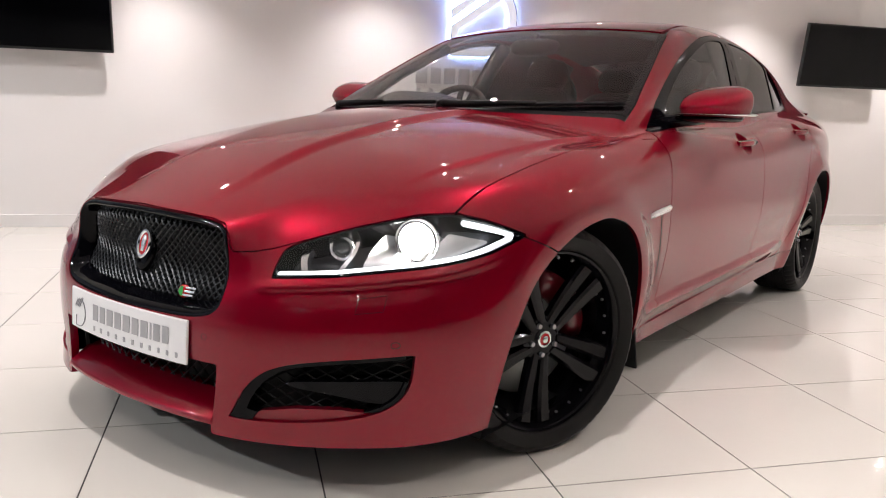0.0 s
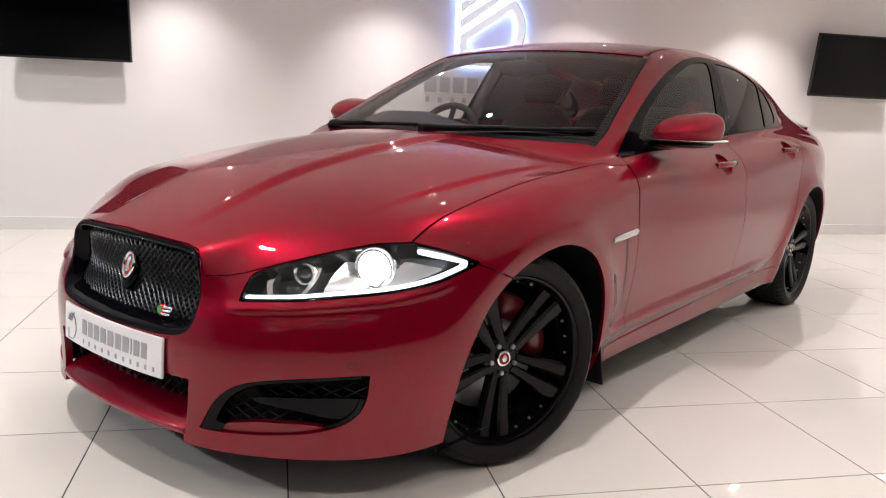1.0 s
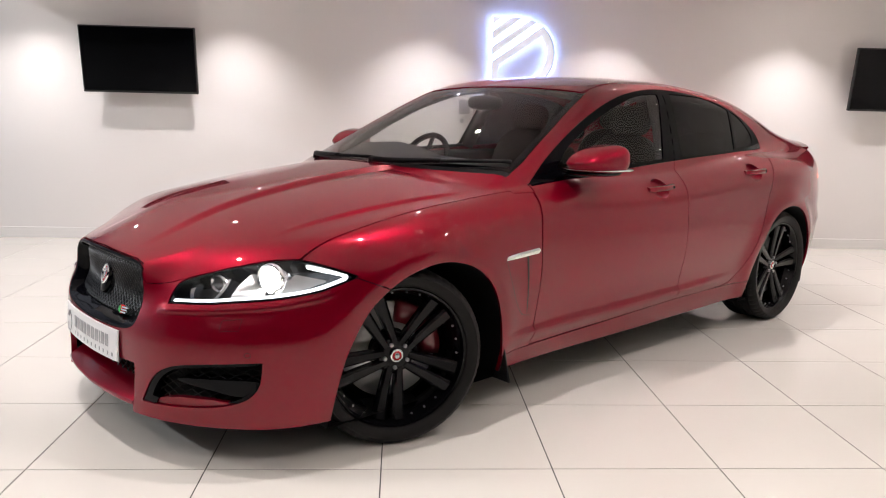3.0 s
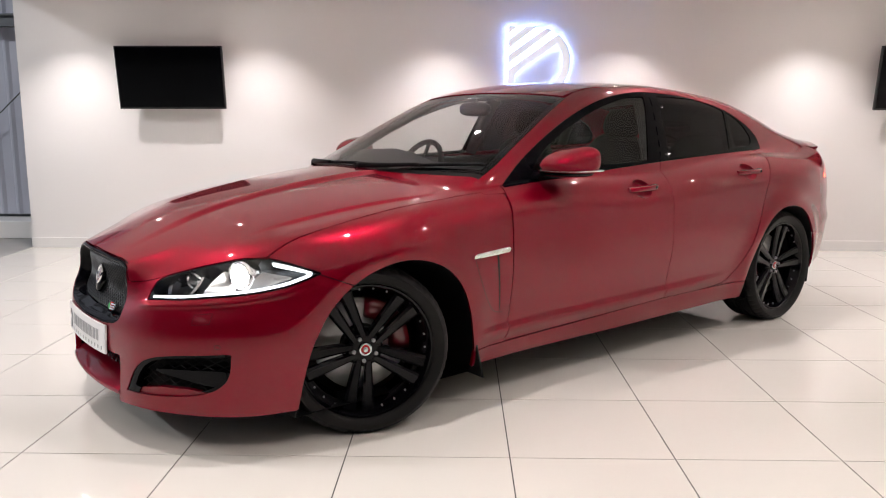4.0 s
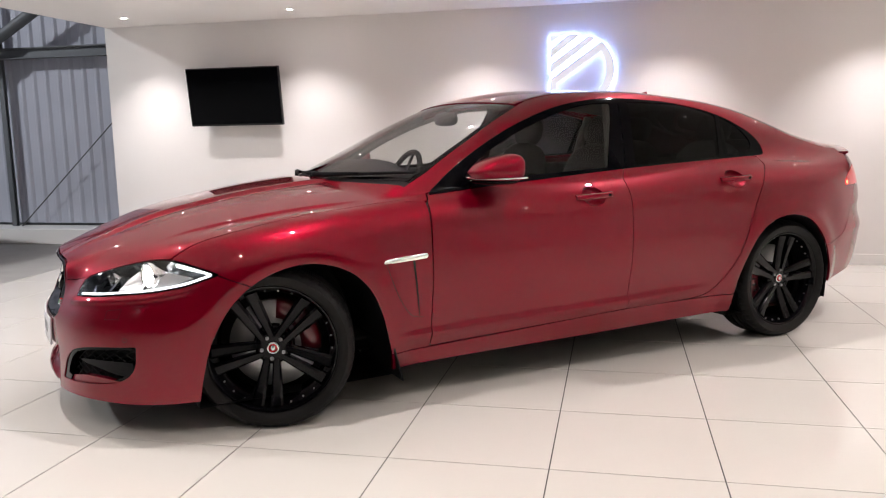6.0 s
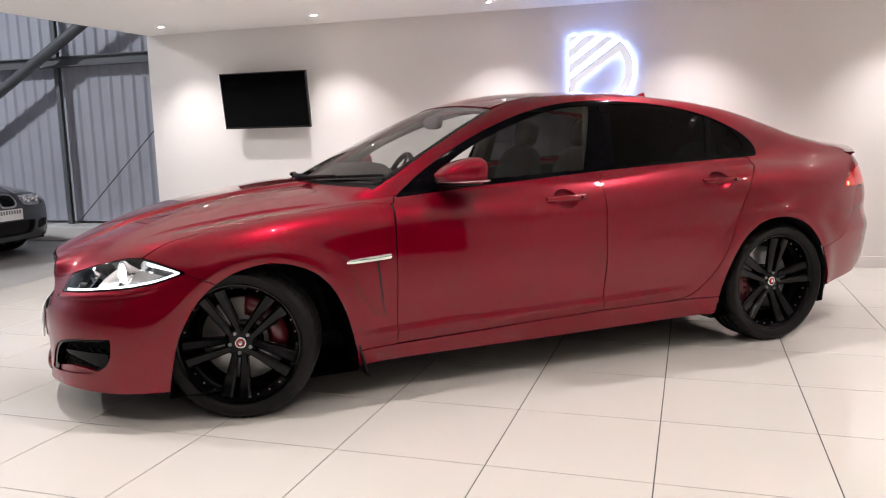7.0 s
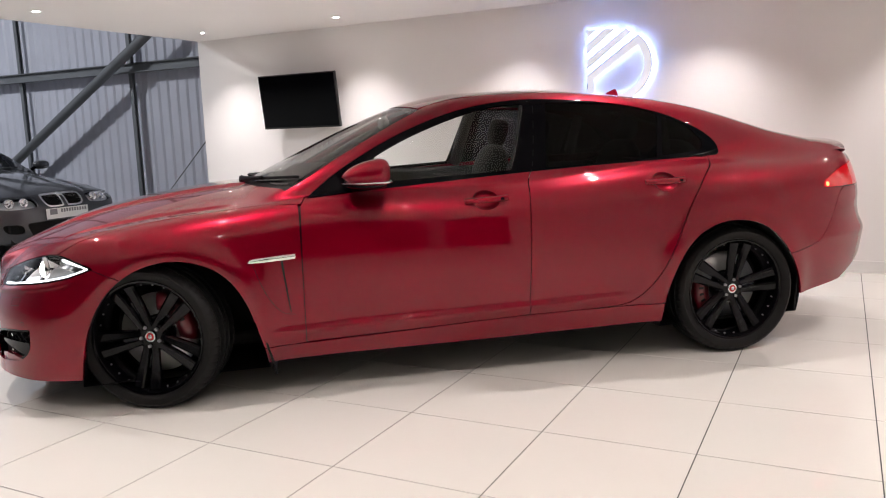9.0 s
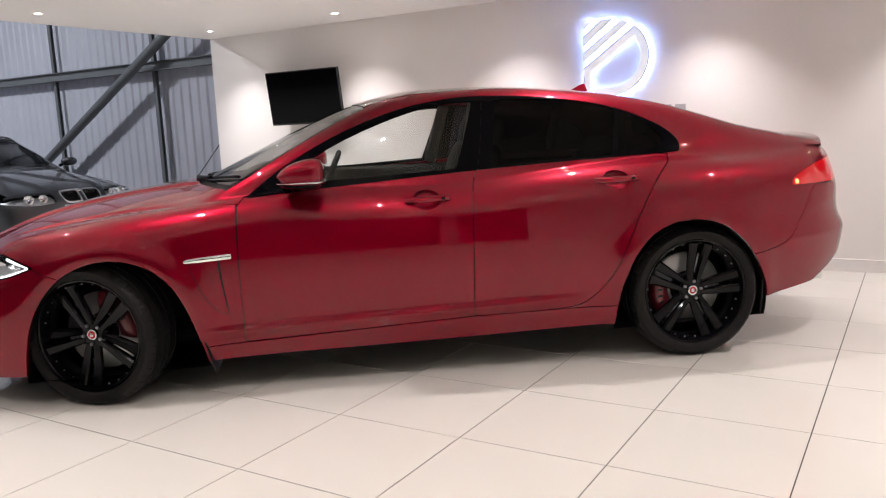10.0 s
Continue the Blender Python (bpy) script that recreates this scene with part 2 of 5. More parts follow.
def television(x, z, w, h, turn=0, label=""):
    """A flat screen on an arm, its back towards the wall."""
    e = empty("television", pose(x + w / 2, WALL_Y - .15, z + h / 2, 7, 0, turn), label, "television", "televisions on the wall")
    part("housing", box(-w / 2, w / 2, -.012, .022, -h / 2, h / 2, .006), PLASTIC_BLACK, e)
    part("back_cover", box(-w * .36, w * .36, .020, .050, -h * .40, h * .22, .012), PLASTIC_BLACK, e)
    part("screen", box(-w / 2 + .011, w / 2 - .011, -.0145, -.0105, -h / 2 + .018, h / 2 - .011, .001), SCREEN_OFF, e, "glossy black screen, switched off")
    part("wall_bracket", box(-.12, .12, .045, .125, -.16, .06, .004), STEELWORK, e)
    return e


television(-2.085, 1.278, .955, .549, 0, "black flat television, switched off, mounted on the white wall")
television(4.60, 1.275, .955, .549, 0, "dark flat television, switched off, hung beside the wall sign")


def sign():
    """A back-lit bowed emblem: slanting stripes over an open bow, standing off the wall."""
    e = empty("wall_sign", pose(1.387, WALL_Y - .06, 1.388), "back-lit white emblem of slanting stripes with bluish halo", "sign")
    cx, R = .24, .307
    ring = lambda r, a, b, n: [(cx + r * math.sin(t), R + r * math.cos(t)) for t in np.linspace(radians(a), radians(b), n)]
    arc = ring(R, 40, 180, 34)
    outer = [(0, 0), (0, .232)] + arc
    inner = [(.055, .055), (.055, .205)] + ring(R - .062, 50, 180, 26)
    bm = bmesh.new()
    es = []
    for c in (outer, inner):
        vs = [bm.verts.new((x, 0, z)) for x, z in c]
        es += [bm.edges.new((vs[i], vs[(i + 1) % len(vs)])) for i in range(len(vs))]
    bmesh.ops.triangle_fill(bm, edges=es, use_beauty=True)
    r = bmesh.ops.extrude_face_region(bm, geom=bm.faces[:])
    bmesh.ops.translate(bm, verts=[v for v in r["geom"] if isinstance(v, bmesh.types.BMVert)], vec=(0, .03, 0))
    part("bow", bm, SIGN_FACE, e)
    stripes = [[(0, .293), (0, .361), (.335, .598), (.378, .574)], [(0, .421), (0, .491), (.158, .612), (.245, .609)], [(0, .550), (0, .612), (.082, .610)]]
    for s in stripes:
        part("stripe", prism(s, .03), SIGN_FACE, e)
        V, F = tube([(x, -.002, z) for x, z in s], .0030, 6, True)
        put("stripe_edge", V, F, SIGN_LINE, e, label="thin grey edge line")
    for line in ([(0, .232)] + arc, [(0, .12), (0, .172)]):
        V, F = tube([(x, -.002, z) for x, z in line], .0034, 6)
        put("bow_edge", V, F, SIGN_LINE, e, label="thin grey edge line")
    # light strips behind the pieces shine on the wall
    for s in stripes + [outer]:
        V, F = tube([(x, .040, z) for x, z in s], .008, 6, True)
        put("light_strip", V, F, HALO, e, label="bluish white light strip")
    return e


sign()


WIDTHS = (1, .85, .95, .95, 1, .9, 1, .22, .95, .85)


def lettering(x0, x1, z0, z1, widths, space, label):
    """Plain blocks, one for each character."""
    e = empty("sign_lettering", pose(x0, WALL_Y - .022, z0), label, "sign")
    u = (x1 - x0) / (sum(widths) + space * (len(widths) - 1))
    x = 0
    for wd in widths:
        part("bar", box(x, x + wd * u, 0, .018, 0, z1 - z0, .001), SIGN_GREY, e)
        x += (wd + space) * u
    return e


lettering(1.115, 2.215, 1.165, 1.290, WIDTHS, .32, "large grey raised bars of wall lettering below the emblem")
lettering(1.125, 2.195, 1.085, 1.125, (1,) * 11, 2.2, "small grey raised bars of wall lettering in a spaced row")

# ---- workshop bay beside the showroom ----
CLAD_Y = 4.52
xs = np.arange(LEFT_X - 8, 0.2, .165)
prof = []
for x in xs:
    prof += [(x, 0), (x + .095, 0), (x + .112, -.016), (x + .132, -.016)]
V = [(x, CLAD_Y + d, z) for x, d in prof for z in (.20, 5.2)]
F = [(2 * i, 2 * i + 2, 2 * i + 3, 2 * i + 1) for i in range(len(prof) - 1)]
tagged(put("wall_cladding", V, F, CLAD, smooth=False), "grey ribbed metal cladding sheets of the workshop wall", "wall", kind="structure")
tagged(part("wall_cladding_backing", box(LEFT_X - 8, .2, CLAD_Y + .03, CLAD_Y + .12, 0, 5.2), STEELWORK), "dark backing wall behind the cladding", "wall", kind="structure")
tagged(part("kerb", box(LEFT_X - 8, LEFT_X + .3, 4.13, CLAD_Y + .02, 0, .17, .006), SKIRT), "white painted low kerb at the foot of the cladding", "kerb", kind="structure")
tagged(part("wall_west", box(LEFT_X - 8.14, LEFT_X - 8, BACK_Y, 5.2, 0, 5.2), CLAD), "grey metal end wall of the workshop", "wall", kind="structure")
tagged(part("ceiling_workshop", box(LEFT_X - 8, LEFT_X + .02, BACK_Y, 5.2, 5.2, 5.3), CLAD), "high grey metal workshop roof", "ceiling", kind="structure")
tagged(part("wall_above_ceiling", box(LEFT_X + .02, LEFT_X + .14, BACK_Y, WALL_Y + .1, CEIL_Z + .25, 5.2), WALL), "white upstand above the open ceiling edge", "wall", kind="structure")


def ibeam(p, q, w=.10, d=.10, t=.012, name="steel_post"):
    """A rolled steel section from p to q."""
    p, q = Vector(p), Vector(q)
    L = (q - p).length
    m = look(p, q)
    bm = box(-w / 2, w / 2, -d / 2, -d / 2 + t, -L, 0, m=m)
    box(-w / 2, w / 2, d / 2 - t, d / 2, -L, 0, bm=bm, m=m)
    box(-t / 2, t / 2, -d / 2 + t, d / 2 - t, -L, 0, bm=bm, m=m)
    return part(name, bm, STEELWORK)


RAIL_Y = 4.36
for x in (-5.0, -7.2, -9.4):
    tagged(ibeam((x, RAIL_Y + .06, 0.17), (x, RAIL_Y + .06, 5.2), .06, .05), "dark grey upright steel post against the cladding", "post", "steel posts of the workshop wall")
tagged(ibeam((LEFT_X - 8, RAIL_Y, 2.15), (-2.6, RAIL_Y, 2.15), .11, .12, name="steel_rail"), "dark grey horizontal steel rail across the cladding", "rail")
V, F = tube([(-8.93, 4.17, .02), (-4.46, 4.17, 2.48), (-2.8, 4.17, 3.40)], .062, 20)
tagged(put("brace_tube", V, F, STEELWORK), "thick dark grey diagonal steel brace tube", "brace")
V, F = tube([(-4.90, 4.40, .17), (-2.9, 4.40, 1.98)], .006, 6)
tagged(put("brace_wire", V, F, WIRE), "thin diagonal steel wire against the cladding", "wire")
tagged(part("wood_block", box(-3.98, -3.80, 3.92, 4.02, -.003, .05, .004), WOOD_BLOCK), "small brown wooden block lying on the concrete floor", "wood block")


# unseen lamp, added to light the cladding and throw the brace's shadow
def unseen_bay(x, y):
    e = empty("high_bay_lamp", pose(x, y, 4.9), "unseen white lamp added under the workshop roof", "ceiling light")
    V, F = lathe([(.03, .25), (.06, .2), (.18, .08), (.26, -.05), (.25, -.05), (.17, .07)], 32)
    put("reflector", V, F, LAMP_RING, e, m=pose(0, 0, 0, 90))
    part("lamp", cyl(.16, .16, .02, pose(0, 0, .05)), LAMP_GLOW, e)
    return e


bay = bpy.data.lights.new("high_bay_beam", "AREA")
bay.shape, bay.size, bay.energy, bay.color = "DISK", .32, 400, (.93, .96, 1)
for x, y in ((-8.0, -.4),):
    unseen_bay(x, y)
    new("high_bay_beam", bay).matrix_basis = pose(x, y, 4.83)


# ---- body form of the saloon ----
def spline(pts):
    """A natural cubic curve through (x, value) pairs, straight beyond its ends."""
    px, py = np.array(pts, float).T
    n, h = len(px), np.diff(px)
    a, b = np.eye(n), np.zeros(n)
    for i in range(1, n - 1):
        a[i, i - 1], a[i, i], a[i, i + 1] = h[i - 1], 2 * (h[i - 1] + h[i]), h[i]
        b[i] = 6 * ((py[i + 1] - py[i]) / h[i] - (py[i] - py[i - 1]) / h[i - 1])
    m = np.linalg.solve(a, b)
    s0 = (py[1] - py[0]) / h[0] - h[0] * m[1] / 6
    s1 = (py[-1] - py[-2]) / h[-1] + h[-1] * m[-2] / 6

    def at(x):
        x = np.asarray(x, float)
        i = np.clip(np.searchsorted(px, x) - 1, 0, n - 2)
        t, u, k = x - px[i], px[i + 1] - x, h[i]
        v = m[i] * u**3 / (6 * k) + m[i + 1] * t**3 / (6 * k) + (py[i] / k - m[i] * k / 6) * u + (py[i + 1] / k - m[i + 1] * k / 6) * t
        v = np.where(x < px[0], py[0] + s0 * (x - px[0]), v)
        return np.where(x > px[-1], py[-1] + s1 * (x - px[-1]), v)
    return at


def smax(a, b, k):
    return np.maximum(a, b) + np.maximum(k - np.abs(a - b), 0)**2 / (4 * k)


def smin(a, b, k):
    return -smax(-a, -b, k)


def step(x, a, b):
    t = np.clip((x - a) / (b - a), 0, 1)
    return t * t * (3 - 2 * t)


# body curves: x runs back from the front axle, s is the distance from the centre line
deck_z = spline([(-.86, .63), (-.75, .693), (-.6, .756), (-.4, .826), (-.1, .897), (.19, .942), (.43, .966), (.7, .992), (1.2, 1.085),
                 (1.8, 1.118), (2.4, 1.13), (2.9, 1.128), (3.3, 1.085), (3.6, 1.06), (3.85, 1.045)])
deck_fall = spline([(-.85, .40), (-.6, .27), (-.35, .165), (-.1, .15), (.2, .145), (.45, .145), (.7, .135), (1.2, .25), (2.4, .26), (2.9, .24), (3.4, .18), (3.9, .12)])
side_y = spline([(-.5, .80), (-.25, .835), (0, .885), (.3, .900), (.7, .886), (1.2, .892), (1.8, .900), (2.5, .908), (2.9, .914), (3.2, .888), (3.5, .815), (3.75, .72), (4, .60)])
nose_x = spline([(0, -.814), (.25, -.793), (.434, -.742), (.6, -.645), (.74, -.512), (.82, -.40), (.88, -.27), (.93, -.12)])
nose_back = spline([(.15, -.008), (.25, -.003), (.4, -.005), (.5, .012), (.557, .04), (.65, .09), (.75, .17), (.85, .27)])
tail_x = spline([(0, 4.02), (.3, 3.995), (.55, 3.90), (.7, 3.765), (.8, 3.60), (.88, 3.40)])
tail_in = spline([(.2, .10), (.35, .035), (.48, 0), (.55, -.012), (.585, -.012), (.63, .010), (.8, .038), (.95, .09), (1.05, .13)])
roof_z = spline([(1.1, 1.29), (1.25, 1.341), (1.44, 1.388), (1.70, 1.408), (2.02, 1.411), (2.356, 1.386), (2.633, 1.353), (2.839, 1.312),
                 (3.096, 1.238), (3.393, 1.146), (3.658, 1.075), (3.9, 1.02)])
glass_y = spline([(.5, .735), (.75, .752), (1.2, .768), (1.8, .762), (2.4, .730), (2.86, .685), (3.3, .62), (3.7, .54)])
belt_z = spline([(.5, .90), (.745, .914), (1.136, .94), (1.85, .986), (2.5, 1.013), (2.86, 1.024), (3.5, 1.03)])
screen_x = spline([(.90, .30), (.985, .465), (1.148, .80), (1.273, 1.06), (1.345, 1.245), (1.40, 1.47)])


def hull(x, y, z):
    """Below zero inside the painted body."""
    s = np.abs(y)
    top = deck_z(x) - deck_fall(x) * s**2
    # raised centre of the bonnet with a crease on each side
    front = step(x, -.75, -.35) * (1 - step(x, .35, .6))
    edge = .185 + .03 * (x + .6)
    top = top + .015 * front * (1 - step(s, edge - .018, edge + .030))
    dart = .585 + .13 * (x + .33)
    top = top - .007 * step(x, -.42, -.15) * (1 - step(x, .25, .5)) * step(s, dart - .003, dart + .012) * (1 - step(s, dart + .02, dart + .11))
    w = side_y(x) - np.where(z > .60, .30, .42 - .27 * step(-x, .05, .25)) * (z - .60)**2
    # shoulder crease, door scallop and flared wheel arches
    w = w - .012 * step(x, .45, 1.0) * (1 - step(x, 2.3, 2.8)) * np.exp(-((z - .40) / .11)**2)
    # swage along the foot of the doors
    foot = .325 + .022 * (x - .7)
    w = w + .016 * step(x, .50, .66) * (1 - step(x, 2.0, 2.40)) * (1 - step(z, foot - .006, foot + .009)) * step(z, foot - .075, foot - .015)
    w = w + .009 * step(x, 3.3, 3.65) * np.exp(-((z - .565) / .03)**2)
    for ax in (.105, 2.885):
        r = np.hypot(x - ax, (z - .31))
        ease = .07 + .16 * step(ax - x, .16, .36) * (1 - step(z, .34, .56)) * (ax < 1)
        w = w + .020 * np.exp(-((r - .40) / ease)**2)
    lower = smax(z - top, s - w, .10)
    # upright grille face in the middle, and a ridge under each headlamp
    nose = nose_x(s) + nose_back(z) - .075 * (1 - step(s, .27, .42)) * step(z, .52, .70)
    wl = x + s
    nose = nose - .010 * step(s, .40, .46) * np.exp(-((z - np.interp(wl, [-.25, .05, .3, .47, .64], [.541, .558, .575, .594, .63])) / .012)**2) * (1 - step(wl, .50, .62))
    lower = smax(lower, nose - x, .07 - .035 * (1 - step(s, .30, .45)))
    lower = smax(lower, x - tail_x(s) + tail_in(z), .08)
    h = z - belt_z(x)
    cabin = smax(z - roof_z(x) + .11 * s**2, s - (glass_y(x) - .34 * h - .14 * h * np.abs(h)), .10)
    cabin = smax(cabin, (screen_x(z) + .45 * s**2 - x) * .45, .05)
    cabin = smax(smax(cabin, .80 - z, .02), (x - 3.66) * .6, .10)
    return smin(lower, cabin, .012 + .13 * step(x, 2.6, 3.5))


# ---- surfaces cut from the body form ----
def root(fn, lo, hi, n=34):
    """Where fn turns from inside (at lo) to outside (at hi)."""
    for _ in range(n):
        mid = (lo + hi) / 2
        ins = fn(mid) < 0
        lo, hi = np.where(ins, mid, lo), np.where(ins, hi, mid)
    return (lo + hi) / 2


def face_x(form, y, z, off=0.0):
    """The front surface at y, z."""
    return -root(lambda r: form(-r, y, z) - off, np.full(np.shape(y), -.25), np.full(np.shape(y), 1.3))


def face_y(form, x, z, off=0.0):
    """The near side surface at x, z."""
    return -root(lambda r: form(x, -r, z) - off, np.full(np.shape(x), .0), np.full(np.shape(x), 1.3))


def face_z(form, x, y, off=0.0):
    return root(lambda r: form(x, y, r) - off, np.full(np.shape(x), .4), np.full(np.shape(x), 1.7))


def slope(form, P):
    h, g = 2e-4, []
    for i in range(3):
        d = np.zeros(3)
        d[i] = h
        g.append(form(*(P + d).T) - form(*(P - d).T))
    g = np.array(g).T
    return g / (np.linalg.norm(g, axis=1)[:, None] + 1e-12)


def grid_faces(n, m):
    i, j = np.meshgrid(np.arange(n - 1), np.arange(m - 1), indexing="ij")
    a = (i * m + j).ravel()
    return np.stack([a, a + m, a + m + 1, a + 1], 1)


def side_grid(form, x0, x1, step_x, a0=-58, a1=90, na=120, axis_z=.60):
    """Rays out of a line along the car: sides, pillars and roof of the near half."""
    x = np.arange(x0, x1 + step_x / 2, step_x)
    th = np.radians(np.linspace(a0, a1, na))
    X, T = np.meshgrid(x, th, indexing="ij")
    X, T = X.ravel(), T.ravel()
    r = root(lambda r: form(X, -r * np.cos(T), axis_z + r * np.sin(T)), np.zeros(len(X)), np.full(len(X), 1.6))
    return np.stack([X, -r * np.cos(T), axis_z + r * np.sin(T)], 1), grid_faces(len(x), na)


def end_grid(form, cx, sign_x, a0, a1, na, z0, z1, nz):
    """Rays out of an upright line: the nose (sign -1) or the tail (sign 1), near half."""
    ph, z = np.radians(np.linspace(a0, a1, na)), np.linspace(z0, z1, nz)
    A, Z = np.meshgrid(ph, z, indexing="ij")
    A, Z = A.ravel(), Z.ravel()
    r = root(lambda r: form(cx + sign_x * r * np.cos(A), -r * np.sin(A), Z), np.full(len(A), .02), np.full(len(A), 1.6))
    f = grid_faces(na, nz)
    return np.stack([cx + sign_x * r * np.cos(A), -r * np.sin(A), Z], 1), f if sign_x < 0 else f[:, ::-1]


def top_grid(form, x0, x1, nx, y0, y1, ny):
    X, Y = np.meshgrid(np.linspace(x0, x1, nx), np.linspace(y0, y1, ny), indexing="ij")
    X, Y = X.ravel(), Y.ravel()
    return np.stack([X, Y, face_z(form, X, Y)], 1), grid_faces(nx, ny)


def clip(V, F, fn):
    """Keep what lies where fn is below zero; the cut runs along fn = 0."""
    d = fn(V)
    V = list(map(tuple, V))
    keep, cuts, made = [], [], {}
    for f in F:
        s = [d[i] < 0 for i in f]
        if all(s):
            keep.append(tuple(f))
        elif any(s):
            cuts.append(f)
    pend = {}
    for f in cuts:
        for a, b in zip(f, tuple(f[1:]) + (f[0],)):
            if (d[a] < 0) != (d[b] < 0):
                pend[(min(a, b), max(a, b))] = None
    if pend:
        ks = list(pend)
        A, B = np.array([V[a] for a, b in ks]), np.array([V[b] for a, b in ks])
        da = np.array([d[a] for a, b in ks])
        lo, hi = np.zeros(len(ks)), np.ones(len(ks))
        for _ in range(14):
            mid = (lo + hi) / 2
            same = (fn(A + mid[:, None] * (B - A)) < 0) == (da < 0)
            lo, hi = np.where(same, mid, lo), np.where(same, hi, mid)
        P = A + ((lo + hi) / 2)[:, None] * (B - A)
        for k, p in zip(ks, P):
            made[k] = len(V)
            V.append(tuple(p))
    for f in cuts:
        g = []
        for a, b in zip(f, tuple(f[1:]) + (f[0],)):
            if d[a] < 0:
                g.append(a)
            if (d[a] < 0) != (d[b] < 0):
                g.append(made[(min(a, b), max(a, b))])
        if len(g) > 2:
            keep.append(tuple(g))
    used = sorted({i for f in keep for i in f})
    to = {i: j for j, i in enumerate(used)}
    return np.array([V[i] for i in used]), [tuple(to[i] for i in f) for f in keep]


def rim(V, F, form, depth):
    """Fold the open edges of a sheet inwards, with a small rounded lip."""
    count = {}
    for f in F:
        for a, b in zip(f, tuple(f[1:]) + (f[0],)):
            k = (min(a, b), max(a, b))
            count[k] = None if k in count else (a, b)
    edge = [e for e in count.values() if e]
    vs = sorted({i for e in edge for i in e})
    if not vs:
        return V, F
    N = slope(form, V[vs])
    k, at = len(V), {i: j for j, i in enumerate(vs)}
    V2 = np.vstack([V, V[vs], V[vs] - N * depth])
    n = len(vs)
    return V2, list(F) + [(k + at[b], k + at[a], k + n + at[a], k + n + at[b]) for a, b in edge]


def both(V, F):
    """The near half and its mirror image in one sheet."""
    n = len(V)
    return np.vstack([V, V * (1, -1, 1)]), list(F) + [tuple(i + n for i in f[::-1]) for f in F]


def outline(pts, soft=2):
    """A closed outline in two coordinates with eased corners: signed distance, below zero inside."""
    p = np.array(pts, float)
    for _ in range(soft):
        q = np.roll(p, -1, 0)
        p = np.stack([p * .75 + q * .25, p * .25 + q * .75], 1).reshape(-1, 2)
    q = np.roll(p, -1, 0)
    lo, hi = p.min(0) - .05, p.max(0) + .05

    def at(u, v):
        u, v = np.atleast_1d(u), np.atleast_1d(v)
        out = np.full(len(u), .05)
        s = (u > lo[0]) & (u < hi[0]) & (v > lo[1]) & (v < hi[1])
        U, W = u[s][:, None], v[s][:, None]
        e = q - p
        t = np.clip(((U - p[:, 0]) * e[:, 0] + (W - p[:, 1]) * e[:, 1]) / ((e**2).sum(1) + 1e-15), 0, 1)
        dist = np.hypot(U - p[:, 0] - t * e[:, 0], W - p[:, 1] - t * e[:, 1]).min(1)
        cr = ((p[:, 1] > W) != (q[:, 1] > W)) & (U < e[:, 0] * (W - p[:, 1]) / (e[:, 1] + 1e-15) + p[:, 0])
        out[s] = np.where(cr.sum(1) % 2 == 1, -dist, dist)
        return out
    at.points = p
    return at


def stroke(pts, half):
    """A band along an open line, below zero inside."""
    p = np.array(pts, float)
    for _ in range(2):
        p = np.vstack([p[:1], np.stack([p[:-1] * .75 + p[1:] * .25, p[:-1] * .25 + p[1:] * .75], 1).reshape(-1, 2), p[-1:]])
    a, e = p[:-1], np.diff(p, axis=0)

    def at(u, v):
        U, W = np.atleast_1d(u)[:, None], np.atleast_1d(v)[:, None]
        t = np.clip(((U - a[:, 0]) * e[:, 0] + (W - a[:, 1]) * e[:, 1]) / ((e**2).sum(1) + 1e-15), 0, 1)
        return np.hypot(U - a[:, 0] - t * e[:, 0], W - a[:, 1] - t * e[:, 1]).min(1) - half
    return at


def inset(V, form, d):
    return V - slope(form, V) * d


# ---- the red saloon ----
car = empty("car", pose(.09, -.066, 0, 0, 0, 38.9), "glossy metallic red saloon with black wheels and lit headlamps", "car")
GAP = .0021

ARCH_F = outline([(-.31, .02), (-.297, .18), (-.268, .33), (-.238, .42), (-.168, .54), (-.06, .632), (.06, .676), (.17, .682), (.30, .642), (.39, .562), (.447, .45), (.482, .33), (.515, .20), (.535, .02)], 2)
ARCH_R = outline([(2.485, .02), (2.49, .25), (2.512, .38), (2.582, .57), (2.71, .683), (2.88, .712), (3.05, .668), (3.19, .535), (3.275, .38), (3.32, .25), (3.335, .02)], 2)
DLO = outline([(.735, .912), (.745, .914), (1.132, .942), (1.845, .989), (2.525, 1.014), (2.867, 1.022), (2.91, 1.03), (2.912, 1.075), (2.87, 1.125), (2.793, 1.176), (2.578, 1.268),
               (2.269, 1.327), (1.907, 1.348), (1.719, 1.339), (1.478, 1.30), (1.185, 1.195), (.90, 1.041), (.75, .925)], 2)
PANE_F = outline([(.935, .982), (.94, .979), (1.136, .972), (1.735, .998), (1.742, 1.0), (1.85, 1.315), (1.84, 1.322), (1.653, 1.312), (1.412, 1.243), (1.18, 1.15), (1.01, 1.055)], 2)
PANE_R = outline([(1.918, 1.005), (1.922, 1.002), (2.53, 1.025), (2.537, 1.03), (2.582, 1.248), (2.575, 1.256), (2.391, 1.306), (2.265, 1.318), (1.97, 1.326), (1.962, 1.32)], 2)
PANE_Q = outline([(2.568, 1.036), (2.575, 1.036), (2.767, 1.047), (2.815, 1.062), (2.822, 1.11), (2.729, 1.196), (2.61, 1.245), (2.602, 1.24)], 2)
